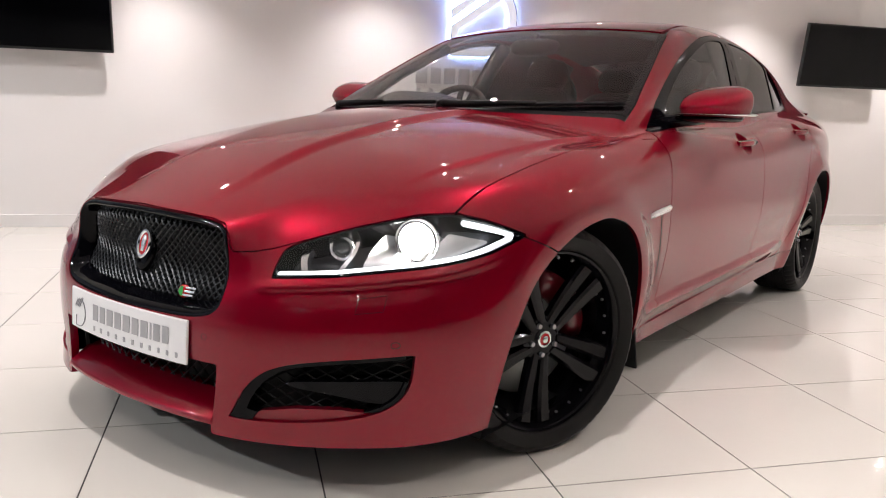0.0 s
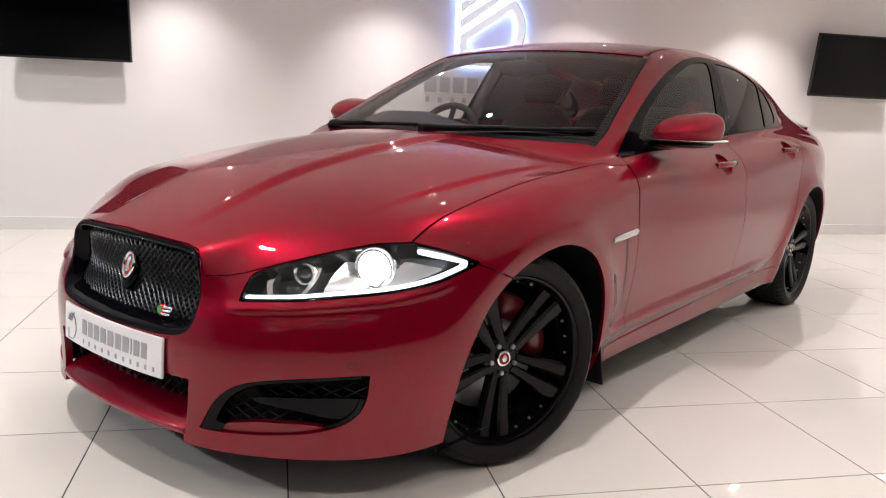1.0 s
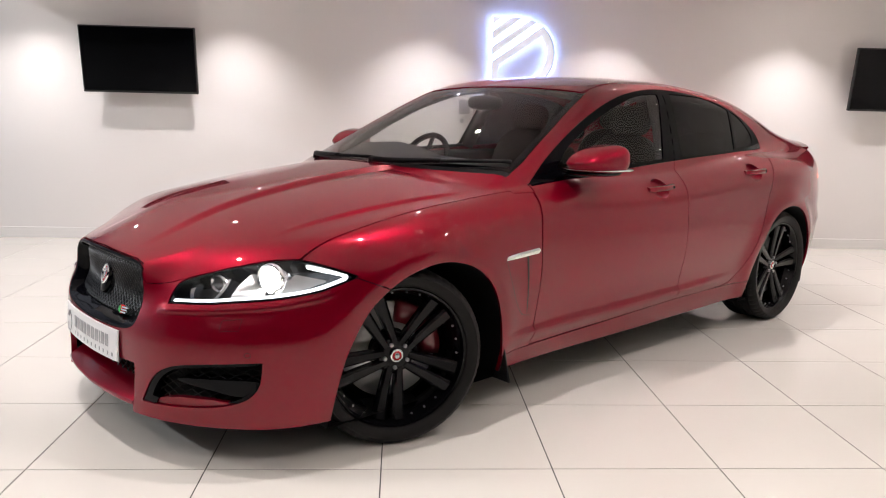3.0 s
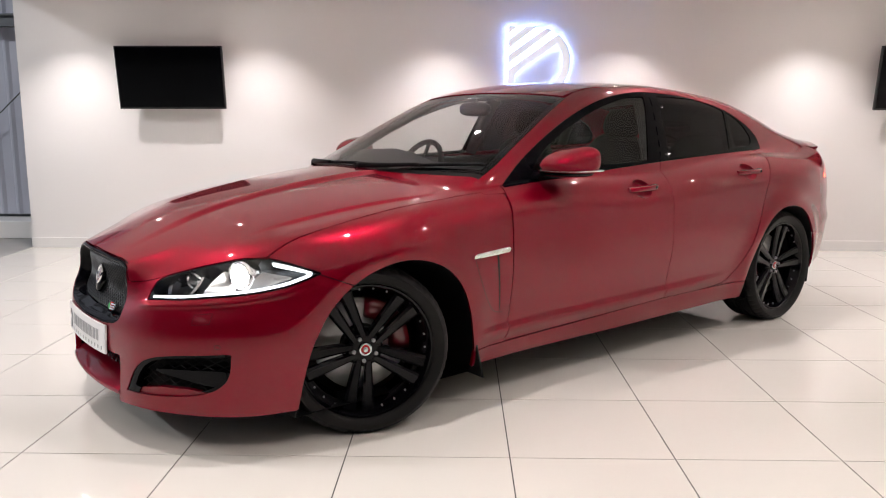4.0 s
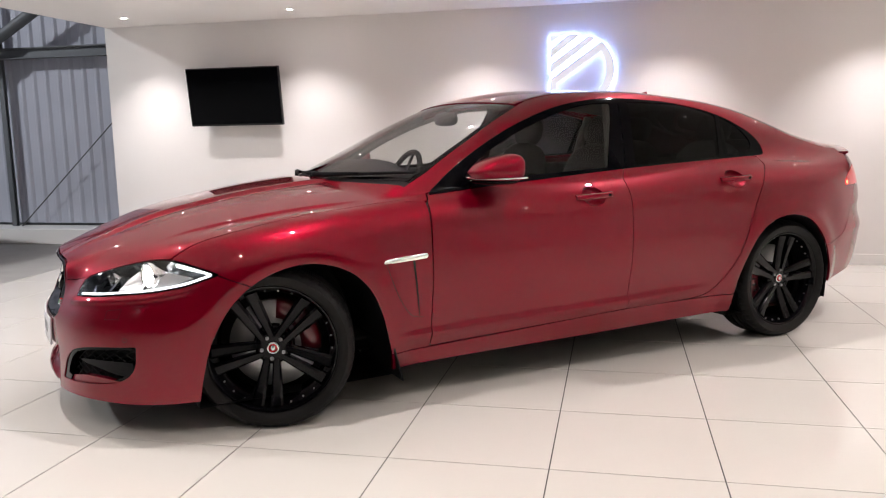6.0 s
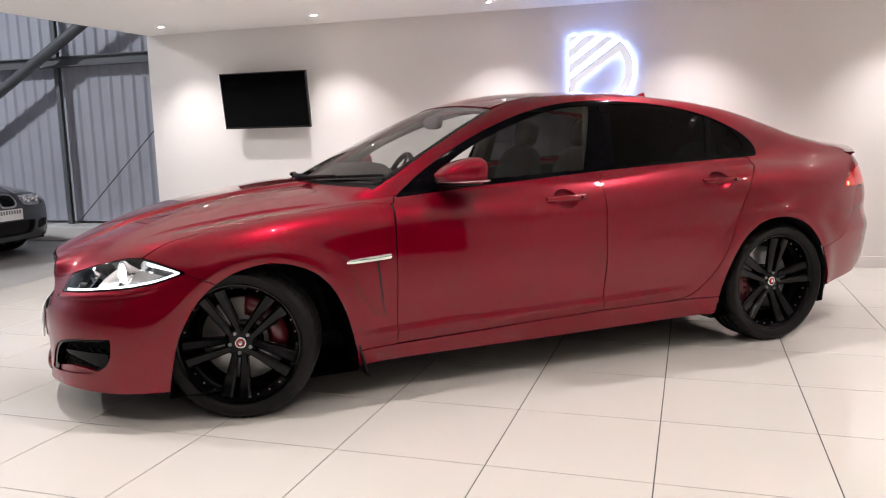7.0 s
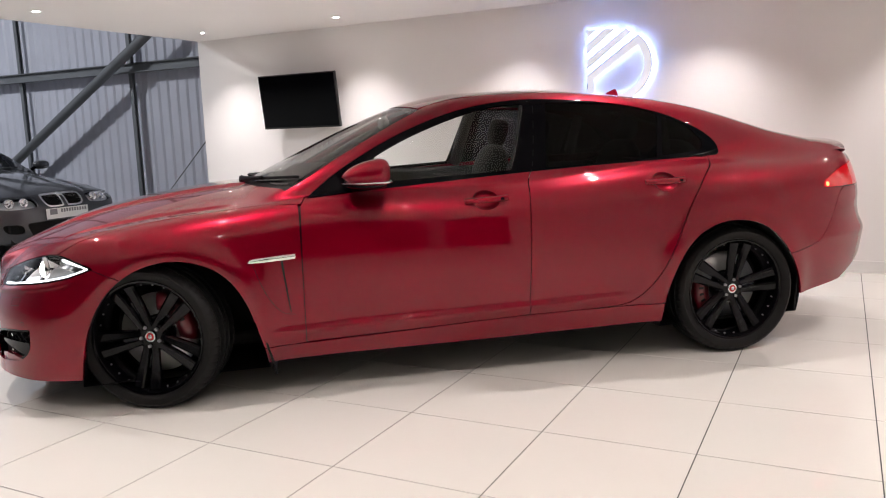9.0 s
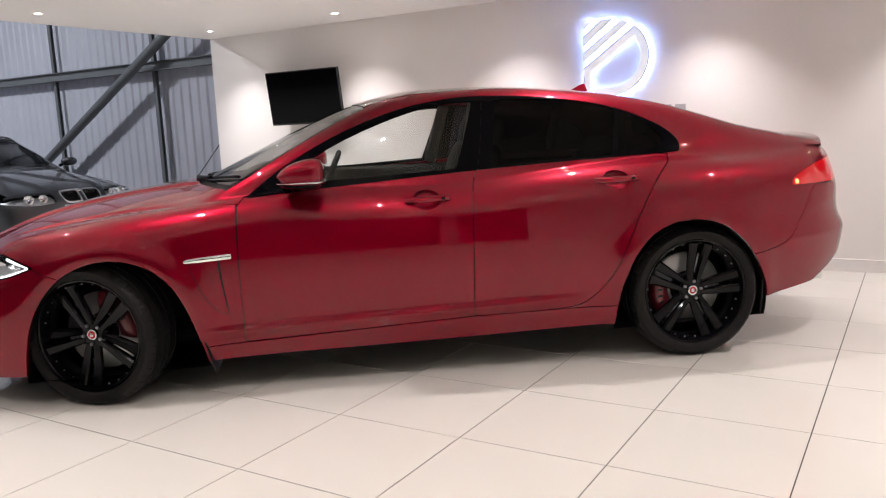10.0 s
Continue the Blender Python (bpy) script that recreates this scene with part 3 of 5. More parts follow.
DOOR_F = outline([(.697, .245), (.697, .25), (.696, .60), (.703, .875), (.708, .892), (.745, .935), (1.84, .998), (1.835, .985), (1.80, .90), (1.787, .75), (1.785, .292), (1.785, .289)], 2)
DOOR_R = outline([(1.785, .289), (1.785, .292), (1.787, .75), (1.80, .90), (1.835, .985), (1.84, .998), (2.84, 1.03), (2.82, .996), (2.72, .93), (2.632, .798), (2.55, .62), (2.464, .437), (2.36, .322), (2.24, .292)], 2)
LAMP = outline([(-.258, .558), (-.25, .560), (-.03, .570), (.045, .577), (.30, .594), (.47, .614), (.53, .627), (.635, .655), (.645, .659), (.63, .664), (.54, .688), (.46, .705), (.37, .717), (.24, .712), (.045, .684), (-.20, .635), (-.235, .60)], 2)
half = [(.15, .689), (.255, .683), (.30, .674), (.322, .650), (.330, .60), (.337, .53), (.338, .49), (.322, .464), (.29, .450), (.22, .442), (.13, .440)]
GRILLE = outline([(0, .6935)] + half + [(0, .437)] + [(-a, b) for a, b in half[::-1]], 2)
MOUTH = outline([(-.333, .34), (-.333, .33), (-.320, .20), (-.316, .194), (-.2, .198), (0, .20), (.2, .198), (.316, .194), (.320, .20), (.333, .33), (.333, .34)], 1)
INTAKE = outline([(.362, .207), (.368, .215), (.405, .29), (.46, .343), (.548, .370), (.735, .388), (.742, .388), (.742, .38), (.737, .31), (.715, .263), (.663, .232), (.56, .216), (.45, .209)], 2)
TAIL = outline([(2.635, .832), (2.637, .852), (2.665, .874), (2.84, .923), (3.10, .952), (3.35, .965), (3.35, .83), (2.83, .828), (2.65, .829)], 2)


def front_z(s):
    """Leading edge of the bonnet."""
    return np.interp(s, [0, .15, .255, .30, .322, .330, .338, .383, .423, .575, .671, .735, .85], [.695, .690, .684, .675, .651, .62, .611, .615, .6245, .683, .7125, .7175, .712])


bonnet_edge = spline([(-.45, .72), (-.365, .735), (-.31, .743), (-.23, .751), (-.1, .7515), (.15, .753), (.33, .753), (.48, .758), (.6, .775)])
sill_top = spline([(.45, .237), (.7, .243), (1.39, .273), (1.79, .289), (2.24, .292), (2.55, .293)])
sill_low = spline([(.45, .160), (.51, .162), (1.4, .177), (2.5, .196)])


def bonnet_back(s):
    return .427 + .42 * s**2


def lower_edge(s):
    """Bottom of the front bumper; stepped where the middle lip ends."""
    return .186 - .030 * step(s, .313, .318)


def rear_low(x):
    return .274 + .13 * (x - 3.318) + .42 * np.maximum(x - 3.62, 0)


def side_line(V):
    return -V[:, 1]


SIDE = side_grid(hull, -.5, 3.95, .0105, na=260)
NOSE = end_grid(hull, .05, -1, 0, 112, 190, .12, .78, 96)
REAR = end_grid(hull, 3.1, 1, 0, 95, 110, .18, 1.04, 90)
TOP = top_grid(hull, -.80, .75, 170, -.80, 0, 96)

# field functions of a point
arch = lambda V: np.minimum(ARCH_F(V[:, 0], V[:, 2]), ARCH_R(V[:, 0], V[:, 2]))
lampf = lambda V: np.where(V[:, 0] < .1, LAMP(V[:, 0] - V[:, 1], V[:, 2]), .05)
nose_seam = lambda V: np.where(V[:, 0] < .1, V[:, 2] - (.655 - .42 * (V[:, 0] + .21)), .05)      # above it the wing, below it the bumper
tail_seam = lambda V: V[:, 2] - np.interp(V[:, 0], [3.15, 3.24, 3.34, 3.40, 3.44, 3.48, 3.53, 3.58, 3.62], [.502, .512, .527, .545, .575, .625, .708, .80, .825])
bonnet_side = lambda V: side_line(V) - bonnet_edge(V[:, 0])
tailf = lambda V: np.where(V[:, 0] > 3.2, TAIL(V[:, 0] + V[:, 1], V[:, 2]), .05)
dlo = lambda V: DLO(V[:, 0], V[:, 2])
screen_side = lambda V: side_line(V) - np.interp(V[:, 2], [.90, .95, 1.01, 1.15, 1.286, 1.33], [.725, .715, .703, .648, .586, .555])
screen_top = lambda V: V[:, 0] - (1.275 + .15 * V[:, 1]**2)
big = lambda *a: np.maximum.reduce(a)


def cut(grid, *fns):
    V, F = grid
    F = [tuple(f) for f in F]
    for fn in fns:
        V, F = clip(V, F, fn)
    return V, F


def panel(name, grid, fns, mat, fold=.014, d=0.0, mirror=True, whole=False, parent=None, label=""):
    """One or two pressed panels: the near one, and its mirror image as an object of its own."""
    V, F = cut(grid, *fns)
    if d:
        V = inset(V, hull, d)
    if whole:
        V, F = weld(*both(V, F))
    if fold:
        V, F = rim(V, F, hull, fold)
    a = put(name, V, F, mat, parent or car, label=label)
    if mirror and not whole:
        put(name, V * (1, -1, 1), [f[::-1] for f in F], mat, parent or car, label=label)
    return a


def weld(V, F):
    key, to = {}, []
    for i, v in enumerate(np.round(V / 2e-5).astype(int)):
        to.append(key.setdefault(tuple(v), i))
    return V, [f for f in (tuple(dict.fromkeys(to[i] for i in f)) for f in F) if len(f) > 2]


# bonnet, wings, doors, sides, roof
panel("bonnet", TOP, [lambda V: bonnet_side(V) + GAP, lambda V: front_z(-V[:, 1]) + .0018 - V[:, 2], lambda V: V[:, 0] - bonnet_back(-V[:, 1])], PAINT, whole=True)
panel("wing", SIDE, [lambda V: V[:, 0] - .697 + GAP, lambda V: .15 - V[:, 2], lambda V: GAP - bonnet_side(V), lambda V: GAP - nose_seam(V), lambda V: .0025 - lampf(V), lambda V: -arch(V),
                     lambda V: np.where(V[:, 0] > .3, sill_top(V[:, 0]) + GAP - V[:, 2], -.01), lambda V: np.minimum(V[:, 0] - .6035, V[:, 2] - .8915)], PAINT)


def groove(name, pts, width, mat, label=""):
    """A dark joint that follows the side panels."""
    p = np.array(pts, float)
    for _ in range(3):
        p = np.vstack([p[:1], np.stack([p[:-1] * .75 + p[1:] * .25, p[:-1] * .25 + p[1:] * .75], 1).reshape(-1, 2), p[-1:]])
    t = np.gradient(p, axis=0)
    t /= np.linalg.norm(t, axis=1)[:, None]
    n = np.stack([-t[:, 1], t[:, 0]], 1)
    w = np.interp(np.linspace(0, 1, len(p)), np.linspace(0, 1, len(width)), width)[:, None] / 2
    V = []
    for q in (p - n * w, p + n * w):
        V += [(x, y - .0007, z) for (x, z), y in zip(q, face_y(hull, q[:, 0], q[:, 1]))]
    k = len(p)
    F = [(i, i + 1, k + i + 1, k + i) for i in range(k - 1)]
    for sg in (1, -1):
        put(name, np.array(V) * (1, sg, 1), F, mat, car, label=label)


groove("vent_joint", [(.476, .642), (.50, .565), (.538, .475), (.585, .412), (.612, .396), (.655, .390)], (.002, .003, .003, .002), DARK)
groove("vent_slot", [(.606, .645), (.618, .53), (.634, .402)], (.011, .008, .003), DARK, "dark vent slot")
CUPS = ((1.578, .866, 1.472, 1.690, .866, .873), (2.505, .911, 2.400, 2.615, .911, .916))


def cup(V, k):
    return (np.hypot((V[:, 0] - CUPS[k][0]) / .066, (V[:, 2] - CUPS[k][1]) / .045) - 1) * .05


panel("front_door", SIDE, [lambda V: DOOR_F(V[:, 0], V[:, 2]) + GAP, lambda V: -dlo(V), lambda V: -cup(V, 0)], PAINT)
panel("rear_door", SIDE, [lambda V: DOOR_R(V[:, 0], V[:, 2]) + GAP, lambda V: -dlo(V), lambda V: -arch(V), lambda V: -cup(V, 1)], PAINT)
for k in (0, 1):
    V, F = cut(SIDE, lambda V: cup(V, k))
    V[:, 1] += .042 * (1 - np.clip(1 + cup(V, k) / .05, 0, 1)**5) + .0006
    for sg in (1, -1):
        put("handle_cup", V * (1, sg, 1), [f if sg > 0 else f[::-1] for f in F], PAINT, car)
panel("sill", SIDE, [lambda V: V[:, 2] - sill_top(V[:, 0]) + GAP, lambda V: sill_low(V[:, 0]) - V[:, 2], lambda V: -arch(V), lambda V: big(.45 - V[:, 0], V[:, 0] - 2.6)], PAINT)


def body_side(V):
    x, y, z = V.T
    upper = big(np.where(x < .74, .893, belt_z(x) - .02) - z, .605 - x)
    rear = big(2.2 - x, sill_top(x) + GAP - z)
    return np.minimum(upper, rear)


ROOF_S = lambda x: .545 - .05 * step(x, 2.4, 3.4)
panel("body_side", SIDE, [body_side, lambda V: .2 - V[:, 2], lambda V: -dlo(V), lambda V: GAP - DOOR_R(V[:, 0], V[:, 2]), lambda V: GAP - DOOR_F(V[:, 0], V[:, 2]), lambda V: -arch(V), lambda V: ROOF_S(V[:, 0]) + .001 - side_line(V),
                          lambda V: np.where(V[:, 0] < 1.6, np.maximum(-screen_side(V), -.05), -.05), lambda V: GAP - tailf(V), lambda V: np.where(V[:, 0] > 3.1, GAP - tail_seam(V), -.01)], PAINT)
panel("roof", SIDE, [lambda V: side_line(V) - ROOF_S(V[:, 0]) + .001, lambda V: .003 - screen_top(V), lambda V: V[:, 0] - 2.62, lambda V: 1.1 - V[:, 2]], PAINT, whole=True)
panel("boot_lid", SIDE, [lambda V: side_line(V) - ROOF_S(V[:, 0]) + .001, lambda V: 3.36 - V[:, 0], lambda V: .90 - V[:, 2]], PAINT, whole=True)
panel("rear_window", SIDE, [lambda V: side_line(V) - ROOF_S(V[:, 0]) + .004, lambda V: 2.625 - V[:, 0], lambda V: V[:, 0] - 3.355, lambda V: .95 - V[:, 2]], TINT_GLASS, .006, .003, whole=True)
panel("tail_panel", REAR, [lambda V: GAP - tail_seam(V), lambda V: 3.9 - V[:, 0], lambda V: GAP - tailf(V)], PAINT, whole=True)
panel("rear_bumper", REAR, [lambda V: tail_seam(V) + GAP, lambda V: rear_low(V[:, 0]) - V[:, 2], lambda V: -arch(V), lambda V: 3.15 - V[:, 0]], PAINT, .012, whole=True)
panel("tail_lamp", REAR, [lambda V: tailf(V) + .001], TAIL_RED, .03)

# glass and black trim of the sides
panel("window_trim", SIDE, [lambda V: dlo(V) + .0015, lambda V: -PANE_F(V[:, 0], V[:, 2]), lambda V: -PANE_R(V[:, 0], V[:, 2]), lambda V: -PANE_Q(V[:, 0], V[:, 2]),
                            lambda V: -stroke([(1.84, .985), (1.86, 1.05), (1.902, 1.35)], .0034)(V[:, 0], V[:, 2])], TRIM_BLACK, .008, .001)
# added black strip behind the trim joint, keeps the joint dark
panel("pillar_seal", SIDE, [lambda V: dlo(V) + .004, lambda V: stroke([(1.84, .985), (1.86, 1.05), (1.902, 1.35)], .012)(V[:, 0], V[:, 2])], BLACK, 0, .008)
panel("front_side_window", SIDE, [lambda V: PANE_F(V[:, 0], V[:, 2]) - .003], FRONT_GLASS, 0, .005, label="lightly tinted side glass")
panel("rear_side_window", SIDE, [lambda V: PANE_R(V[:, 0], V[:, 2]) - .003], TINT_GLASS, 0, .005, label="dark privacy glass")
panel("quarter_window", SIDE, [lambda V: PANE_Q(V[:, 0], V[:, 2]) - .003], TINT_GLASS, 0, .005, label="dark privacy glass")
SCREEN = side_grid(hull, .40, 1.42, .012, 0, 90, 110, .70)
glass_low = lambda V: bonnet_back(-V[:, 1]) + .036 - V[:, 0]
panel("windscreen", SCREEN, [lambda V: screen_side(V) + .004, lambda V: screen_top(V) + .004, glass_low, lambda V: .9 - V[:, 2]], SCREEN_GLASS, 0, .004, whole=True, label="clear windscreen")
panel("windscreen_border", SCREEN, [lambda V: screen_side(V) + .002, lambda V: screen_top(V) + .002, glass_low, lambda V: .9 - V[:, 2],
                                    lambda V: np.minimum.reduce([-screen_side(V) - .028, -screen_top(V) - .03, V[:, 0] - bonnet_back(-V[:, 1]) - .062])], GLOSS_BLACK, 0, .006, whole=True, label="black printed glass border")
panel("cowl", SCREEN, [lambda V: screen_side(V) + .002, lambda V: -glass_low(V), lambda V: bonnet_back(-V[:, 1]) - V[:, 0]], BLACK, .01, .006, whole=True, label="black plastic cowl under the wipers")

# nose
panel("front_bumper", NOSE, [lambda V: nose_seam(V) + GAP, lambda V: V[:, 2] - front_z(-V[:, 1]) + .001, lambda V: .002 - lampf(V), lambda V: -GRILLE(V[:, 1], V[:, 2]), lambda V: -MOUTH(V[:, 1], V[:, 2]),
                             lambda V: -INTAKE(-V[:, 1], V[:, 2]), lambda V: lower_edge(-V[:, 1]) - V[:, 2], lambda V: -ARCH_F(V[:, 0], V[:, 2]), lambda V: V[:, 0] - .1], PAINT, .022, whole=True)
# the grille surround dips inwards from its outer edge
V, F = cut(NOSE, lambda V: GRILLE(V[:, 1], V[:, 2]) + .0015, lambda V: -GRILLE(V[:, 1], V[:, 2]) - .030)
V = inset(V, hull, .002)
V[:, 0] += .050 * step(-GRILLE(V[:, 1], V[:, 2]), .008, .034)
V, F = rim(*weld(*both(V, F)), hull, .03)
put("grille_surround", V, F, GLOSS_BLACK, car, label="gloss black grille surround")


def nose_joint(name, pts, width):
    """A fine dark joint on the bumper, on both sides."""
    p = np.array(pts, float)
    q = np.vstack([np.linspace(a, b, 9)[:-1] for a, b in zip(p, np.roll(p, -1, 0))])
    x = face_x(hull, q[:, 0], q[:, 1])
    for sg in (1, -1):
        V, F = tube(np.stack([x + width * .35, sg * q[:, 0], q[:, 1]], 1), width / 2, 6, True)
        put(name, V, F, BLACK, car)


nose_joint("washer_joint", [(-.632, .522), (-.68, .530), (-.681, .493), (-.632, .487)], .0020)
for sy, sz in ((-.709, .413), (-.297, .402)):
    nose_joint("sensor_joint", [(sy + .0078 * math.cos(t), sz + .0078 * math.sin(t)) for t in np.linspace(0, 2 * math.pi, 12, endpoint=False)], .0022)


def backing(name, grid, fns, mat, d, whole, label="", mirror=True):
    return panel(name, grid, fns, mat, 0, d, mirror, whole, label=label)


backing("grille_backing", NOSE, [lambda V: GRILLE(V[:, 1], V[:, 2]) + .01], DARK, .105, True)
backing("lower_grille_backing", NOSE, [lambda V: MOUTH(V[:, 1], V[:, 2]) - .02], DARK, .14, True)


def wires(name, inside, mid_y, half_y, z0, z1, pitch_y, pitch_z, depth, r, mat=GLOSS_BLACK, label=""):
    """A lattice of crossing bars that follows the nose."""
    V, F = [], []
    span = (z1 - z0) / pitch_z * pitch_y
    for way in (1, -1):
        for c in np.arange(-half_y - span, half_y + span, pitch_y):
            t = np.linspace(0, 1, 41)
            y, z = mid_y + c + way * (t - .5) * span, z0 + t * (z1 - z0)
            ok = inside(y, z) < -.002
            runs, cur = [], []
            for i in range(41):
                if ok[i]:
                    cur.append(i)
                elif cur:
                    runs.append(cur)
                    cur = []
            if cur:
                runs.append(cur)
            for run in runs:
                if len(run) > 1:
                    x = face_x(hull, y[run], z[run]) + depth
                    v, f = tube(np.stack([x, y[run], z[run]], 1), r, 4)
                    F += [tuple(i + len(V) for i in g) for g in f]
                    V += list(v)
    return put(name, V, F, mat, car, smooth=False, label=label)


wires("grille_mesh", lambda y, z: GRILLE(y, z) + .026, 0, .36, .42, .71, .0212, .0215, .056, .0027, mat=LATTICE, label="gloss black diamond lattice")
wires("lower_grille_mesh", lambda y, z: MOUTH(y, z) + .004, 0, .36, .235, .36, .040, .036, .085, .0028, mat=LATTICE, label="black lattice of the lower opening")
for sg in (-1, 1):
    wires("intake_mesh", lambda y, z: INTAKE(sg * y, z) + .008, sg * .56, .24, .20, .40, .044, .030, .040, .0028, mat=BLACK, label="black lattice of the side intake")
backing("intake_backing", NOSE, [lambda V: INTAKE(-V[:, 1], V[:, 2]) - .01], DARK, .062, False)
panel("intake_frame", NOSE, [lambda V: INTAKE(-V[:, 1], V[:, 2]) + .001, lambda V: -INTAKE(-V[:, 1], V[:, 2]) - np.interp(-V[:, 1], [.36, .42, .50, .75], [.042, .026, .011, .010]),
                             lambda V: .245 - V[:, 2] - .12 * step(-V[:, 1], .46, .36), lambda V: -V[:, 1] - .727], GLOSS_BLACK, .05, .004, label="gloss black intake frame")
panel("intake_ledge", NOSE, [lambda V: INTAKE(-V[:, 1], V[:, 2]) + .0005, lambda V: V[:, 2] - np.interp(-V[:, 1], [.40, .45, .52, .61, .70, .74], [.222, .234, .246, .248, .236, .230]), lambda V: .40 + V[:, 1]], PAINT, .022, .012)
FIN = outline([(.50, .302), (.51, .315), (.725, .322), (.737, .31), (.715, .266), (.68, .262), (.60, .285)], 2)
panel("intake_fin", NOSE, [lambda V: FIN(-V[:, 1], V[:, 2])], GLOSS_BLACK, .05, .012, label="gloss black fin across the intake")

# lip under the lower opening
y = np.linspace(-.318, .318, 40)
xo = face_x(hull, y, np.full(40, .193))
V, F = [], []
for k, (dx, z) in enumerate(((-.002, .180), (-.006, .190), (.0, .199), (.05, .232), (.11, .243))):
    V += [(a + dx, b, z) for a, b in zip(xo, y)]
F = [(k * 40 + i, k * 40 + i + 1, (k + 1) * 40 + i + 1, (k + 1) * 40 + i) for k in range(4) for i in range(39)]
put("front_lip", V, F, PAINT, car)

panel("bumper_liner", NOSE, [lambda V: V[:, 2] - .52, lambda V: lower_edge(-V[:, 1]) + .012 - V[:, 2], lambda V: .012 - ARCH_F(V[:, 0], V[:, 2]), lambda V: V[:, 0] + .2, lambda V: .36 + V[:, 1], lambda V: .005 - INTAKE(-V[:, 1], V[:, 2])], DARK, 0, .024)

# headlamps
DRL_LINE = stroke([(-.238, .571), (-.03, .581), (.045, .588), (.30, .605), (.46, .624), (.53, .638), (.615, .660), (.54, .678), (.46, .693), (.405, .703)], .0062)
panel("headlamp", NOSE, [lambda V: lampf(V) + .001], CLEAR, 0, .0, label="clear headlamp cover")
panel("headlamp_bowl", NOSE, [lambda V: lampf(V) - .004], LAMP_GREY, 0, .085, label="dark grey headlamp interior")
panel("headlamp_edge", NOSE, [lambda V: lampf(V) + .0005, lambda V: -lampf(V) - .006], GLOSS_BLACK, .09, .0015, label="black headlamp edge")
panel("light_strip", NOSE, [lambda V: DRL_LINE(V[:, 0] - V[:, 1], V[:, 2])], DRL, .012, .014, label="white running light strip, lit")
W_REF = outline([(.255, .609), (.262, .607), (.345, .615), (.50, .645), (.512, .650), (.50, .655), (.365, .678), (.350, .679), (.292, .634)], 1)
panel("side_reflector", NOSE, [lambda V: np.where(V[:, 0] < .1, W_REF(V[:, 0] - V[:, 1], V[:, 2]), .05)], LAMP_WHITE, .03, .028, label="pale side reflector")


def projector(w, z, r, deep, mat, name):
    """A round lens in a chrome ring that looks forward, on each side."""
    s = np.linspace(.3, .85, 400)
    x = face_x(hull, -s, np.full(400, z))
    i = int(np.argmin(np.abs(x + s - w)))
    for sg in (-1, 1):
        V, F = lathe([(r * 1.14, .055), (r * 1.12, -.006), (r * 1.06, -.008), (r * 1.01, .0), (r, .02)], 40)
        m = pose(x[i] + deep, sg * s[i], z, 0, 0, -90 - sg * 20)
        ring = put("lamp_ring", V, F, LAMP_CHROME, car, m=m, label="chrome lamp ring")
        V, F = lathe([(r * 1.08, .0), (r * 1.16, -.004), (r * 1.24, -.008), (r * 1.26, -.008), (r * 1.27, .01)], 40)
        put("reflector", V, F, LAMP_CHROME, ring)
        V, F = lathe([(0, -.022), (r * .35, -.020), (r * .7, -.012), (r * .92, .002), (r, .02)], 40)
        put(name, V, F, mat, car, m=m)


DARK_LENS = material("dark_projector_lens", (.02, .022, .025), .05, coat=1.0)
projector(.187, .648, .044, .050, BEAM, "main_beam_lens")
projector(-.070, .628, .024, .050, DARK_LENS, "dipped_beam_lens")
# curved chrome dividers between the chambers, and the bright bowl beside the main beam
for name, pts, wd in (("lamp_divider", [(-.138, .650), (-.163, .618), (-.158, .584)], .011), ("lamp_divider", [(.030, .668), (.018, .634), (-.034, .588)], .006),
                      ("lamp_divider", [(.268, .716), (.306, .668), (.283, .634), (.218, .590)], .006)):
    line = stroke(pts, wd)
    panel(name, NOSE, [lambda V: np.where(V[:, 0] < .1, line(V[:, 0] - V[:, 1], V[:, 2]), .05), lambda V: lampf(V) + .006], LAMP_CHROME, .03, .030, label="curved chrome lamp divider")
BOWL = outline([(.128, .700), (.066, .650), (.046, .600), (.045, .594), (.18, .594), (.215, .60), (.232, .645), (.205, .700), (.19, .704)], 2)
V, F = cut(NOSE, lambda V: np.where(V[:, 0] < .1, BOWL(V[:, 0] - V[:, 1], V[:, 2]), .05), lambda V: lampf(V) + .004)
V = inset(V, hull, .030)
V[:, 0] += .075 * step(-BOWL(V[:, 0] - V[:, 1], V[:, 2]), 0, .045)
for sg in (1, -1):
    put("beam_bowl", V * (1, sg, 1), [f if sg > 0 else f[::-1] for f in F], LAMP_SATIN, car, label="chrome bowl round the main beam")

# inner dark shell that puts shade into the joints, floor of the car and wheel-arch liners
panel("inner_shell", SIDE, [lambda V: V[:, 2] - np.where(V[:, 0] < .62, .74, .90), lambda V: .19 - V[:, 2], lambda V: -arch(V) + .03, lambda V: big(-.30 - V[:, 0], V[:, 0] - 3.8, np.where(V[:, 0] > 3.2, rear_low(V[:, 0]) + .05 - V[:, 2], -.05)), lambda V: .001 - lampf(V), lambda V: .012 - np.minimum(cup(V, 0), cup(V, 1))], DARK, 0, .011, whole=False)
panel("bonnet_liner", TOP, [lambda V: bonnet_side(V) - .02, lambda V: front_z(-V[:, 1]) + .03 - V[:, 2], lambda V: V[:, 0] - bonnet_back(-V[:, 1]) + .02], DARK, 0, .03, whole=True)
ts = np.linspace(-.74, .74, 31)
bm = bmesh.new()
bm.faces.new([bm.verts.new((float(nose_x(abs(t))) + .05, t, .192)) for t in ts] + [bm.verts.new((-.27, .6, .192)), bm.verts.new((-.27, -.6, .192))])
part("undertray", bm, DARK, car)
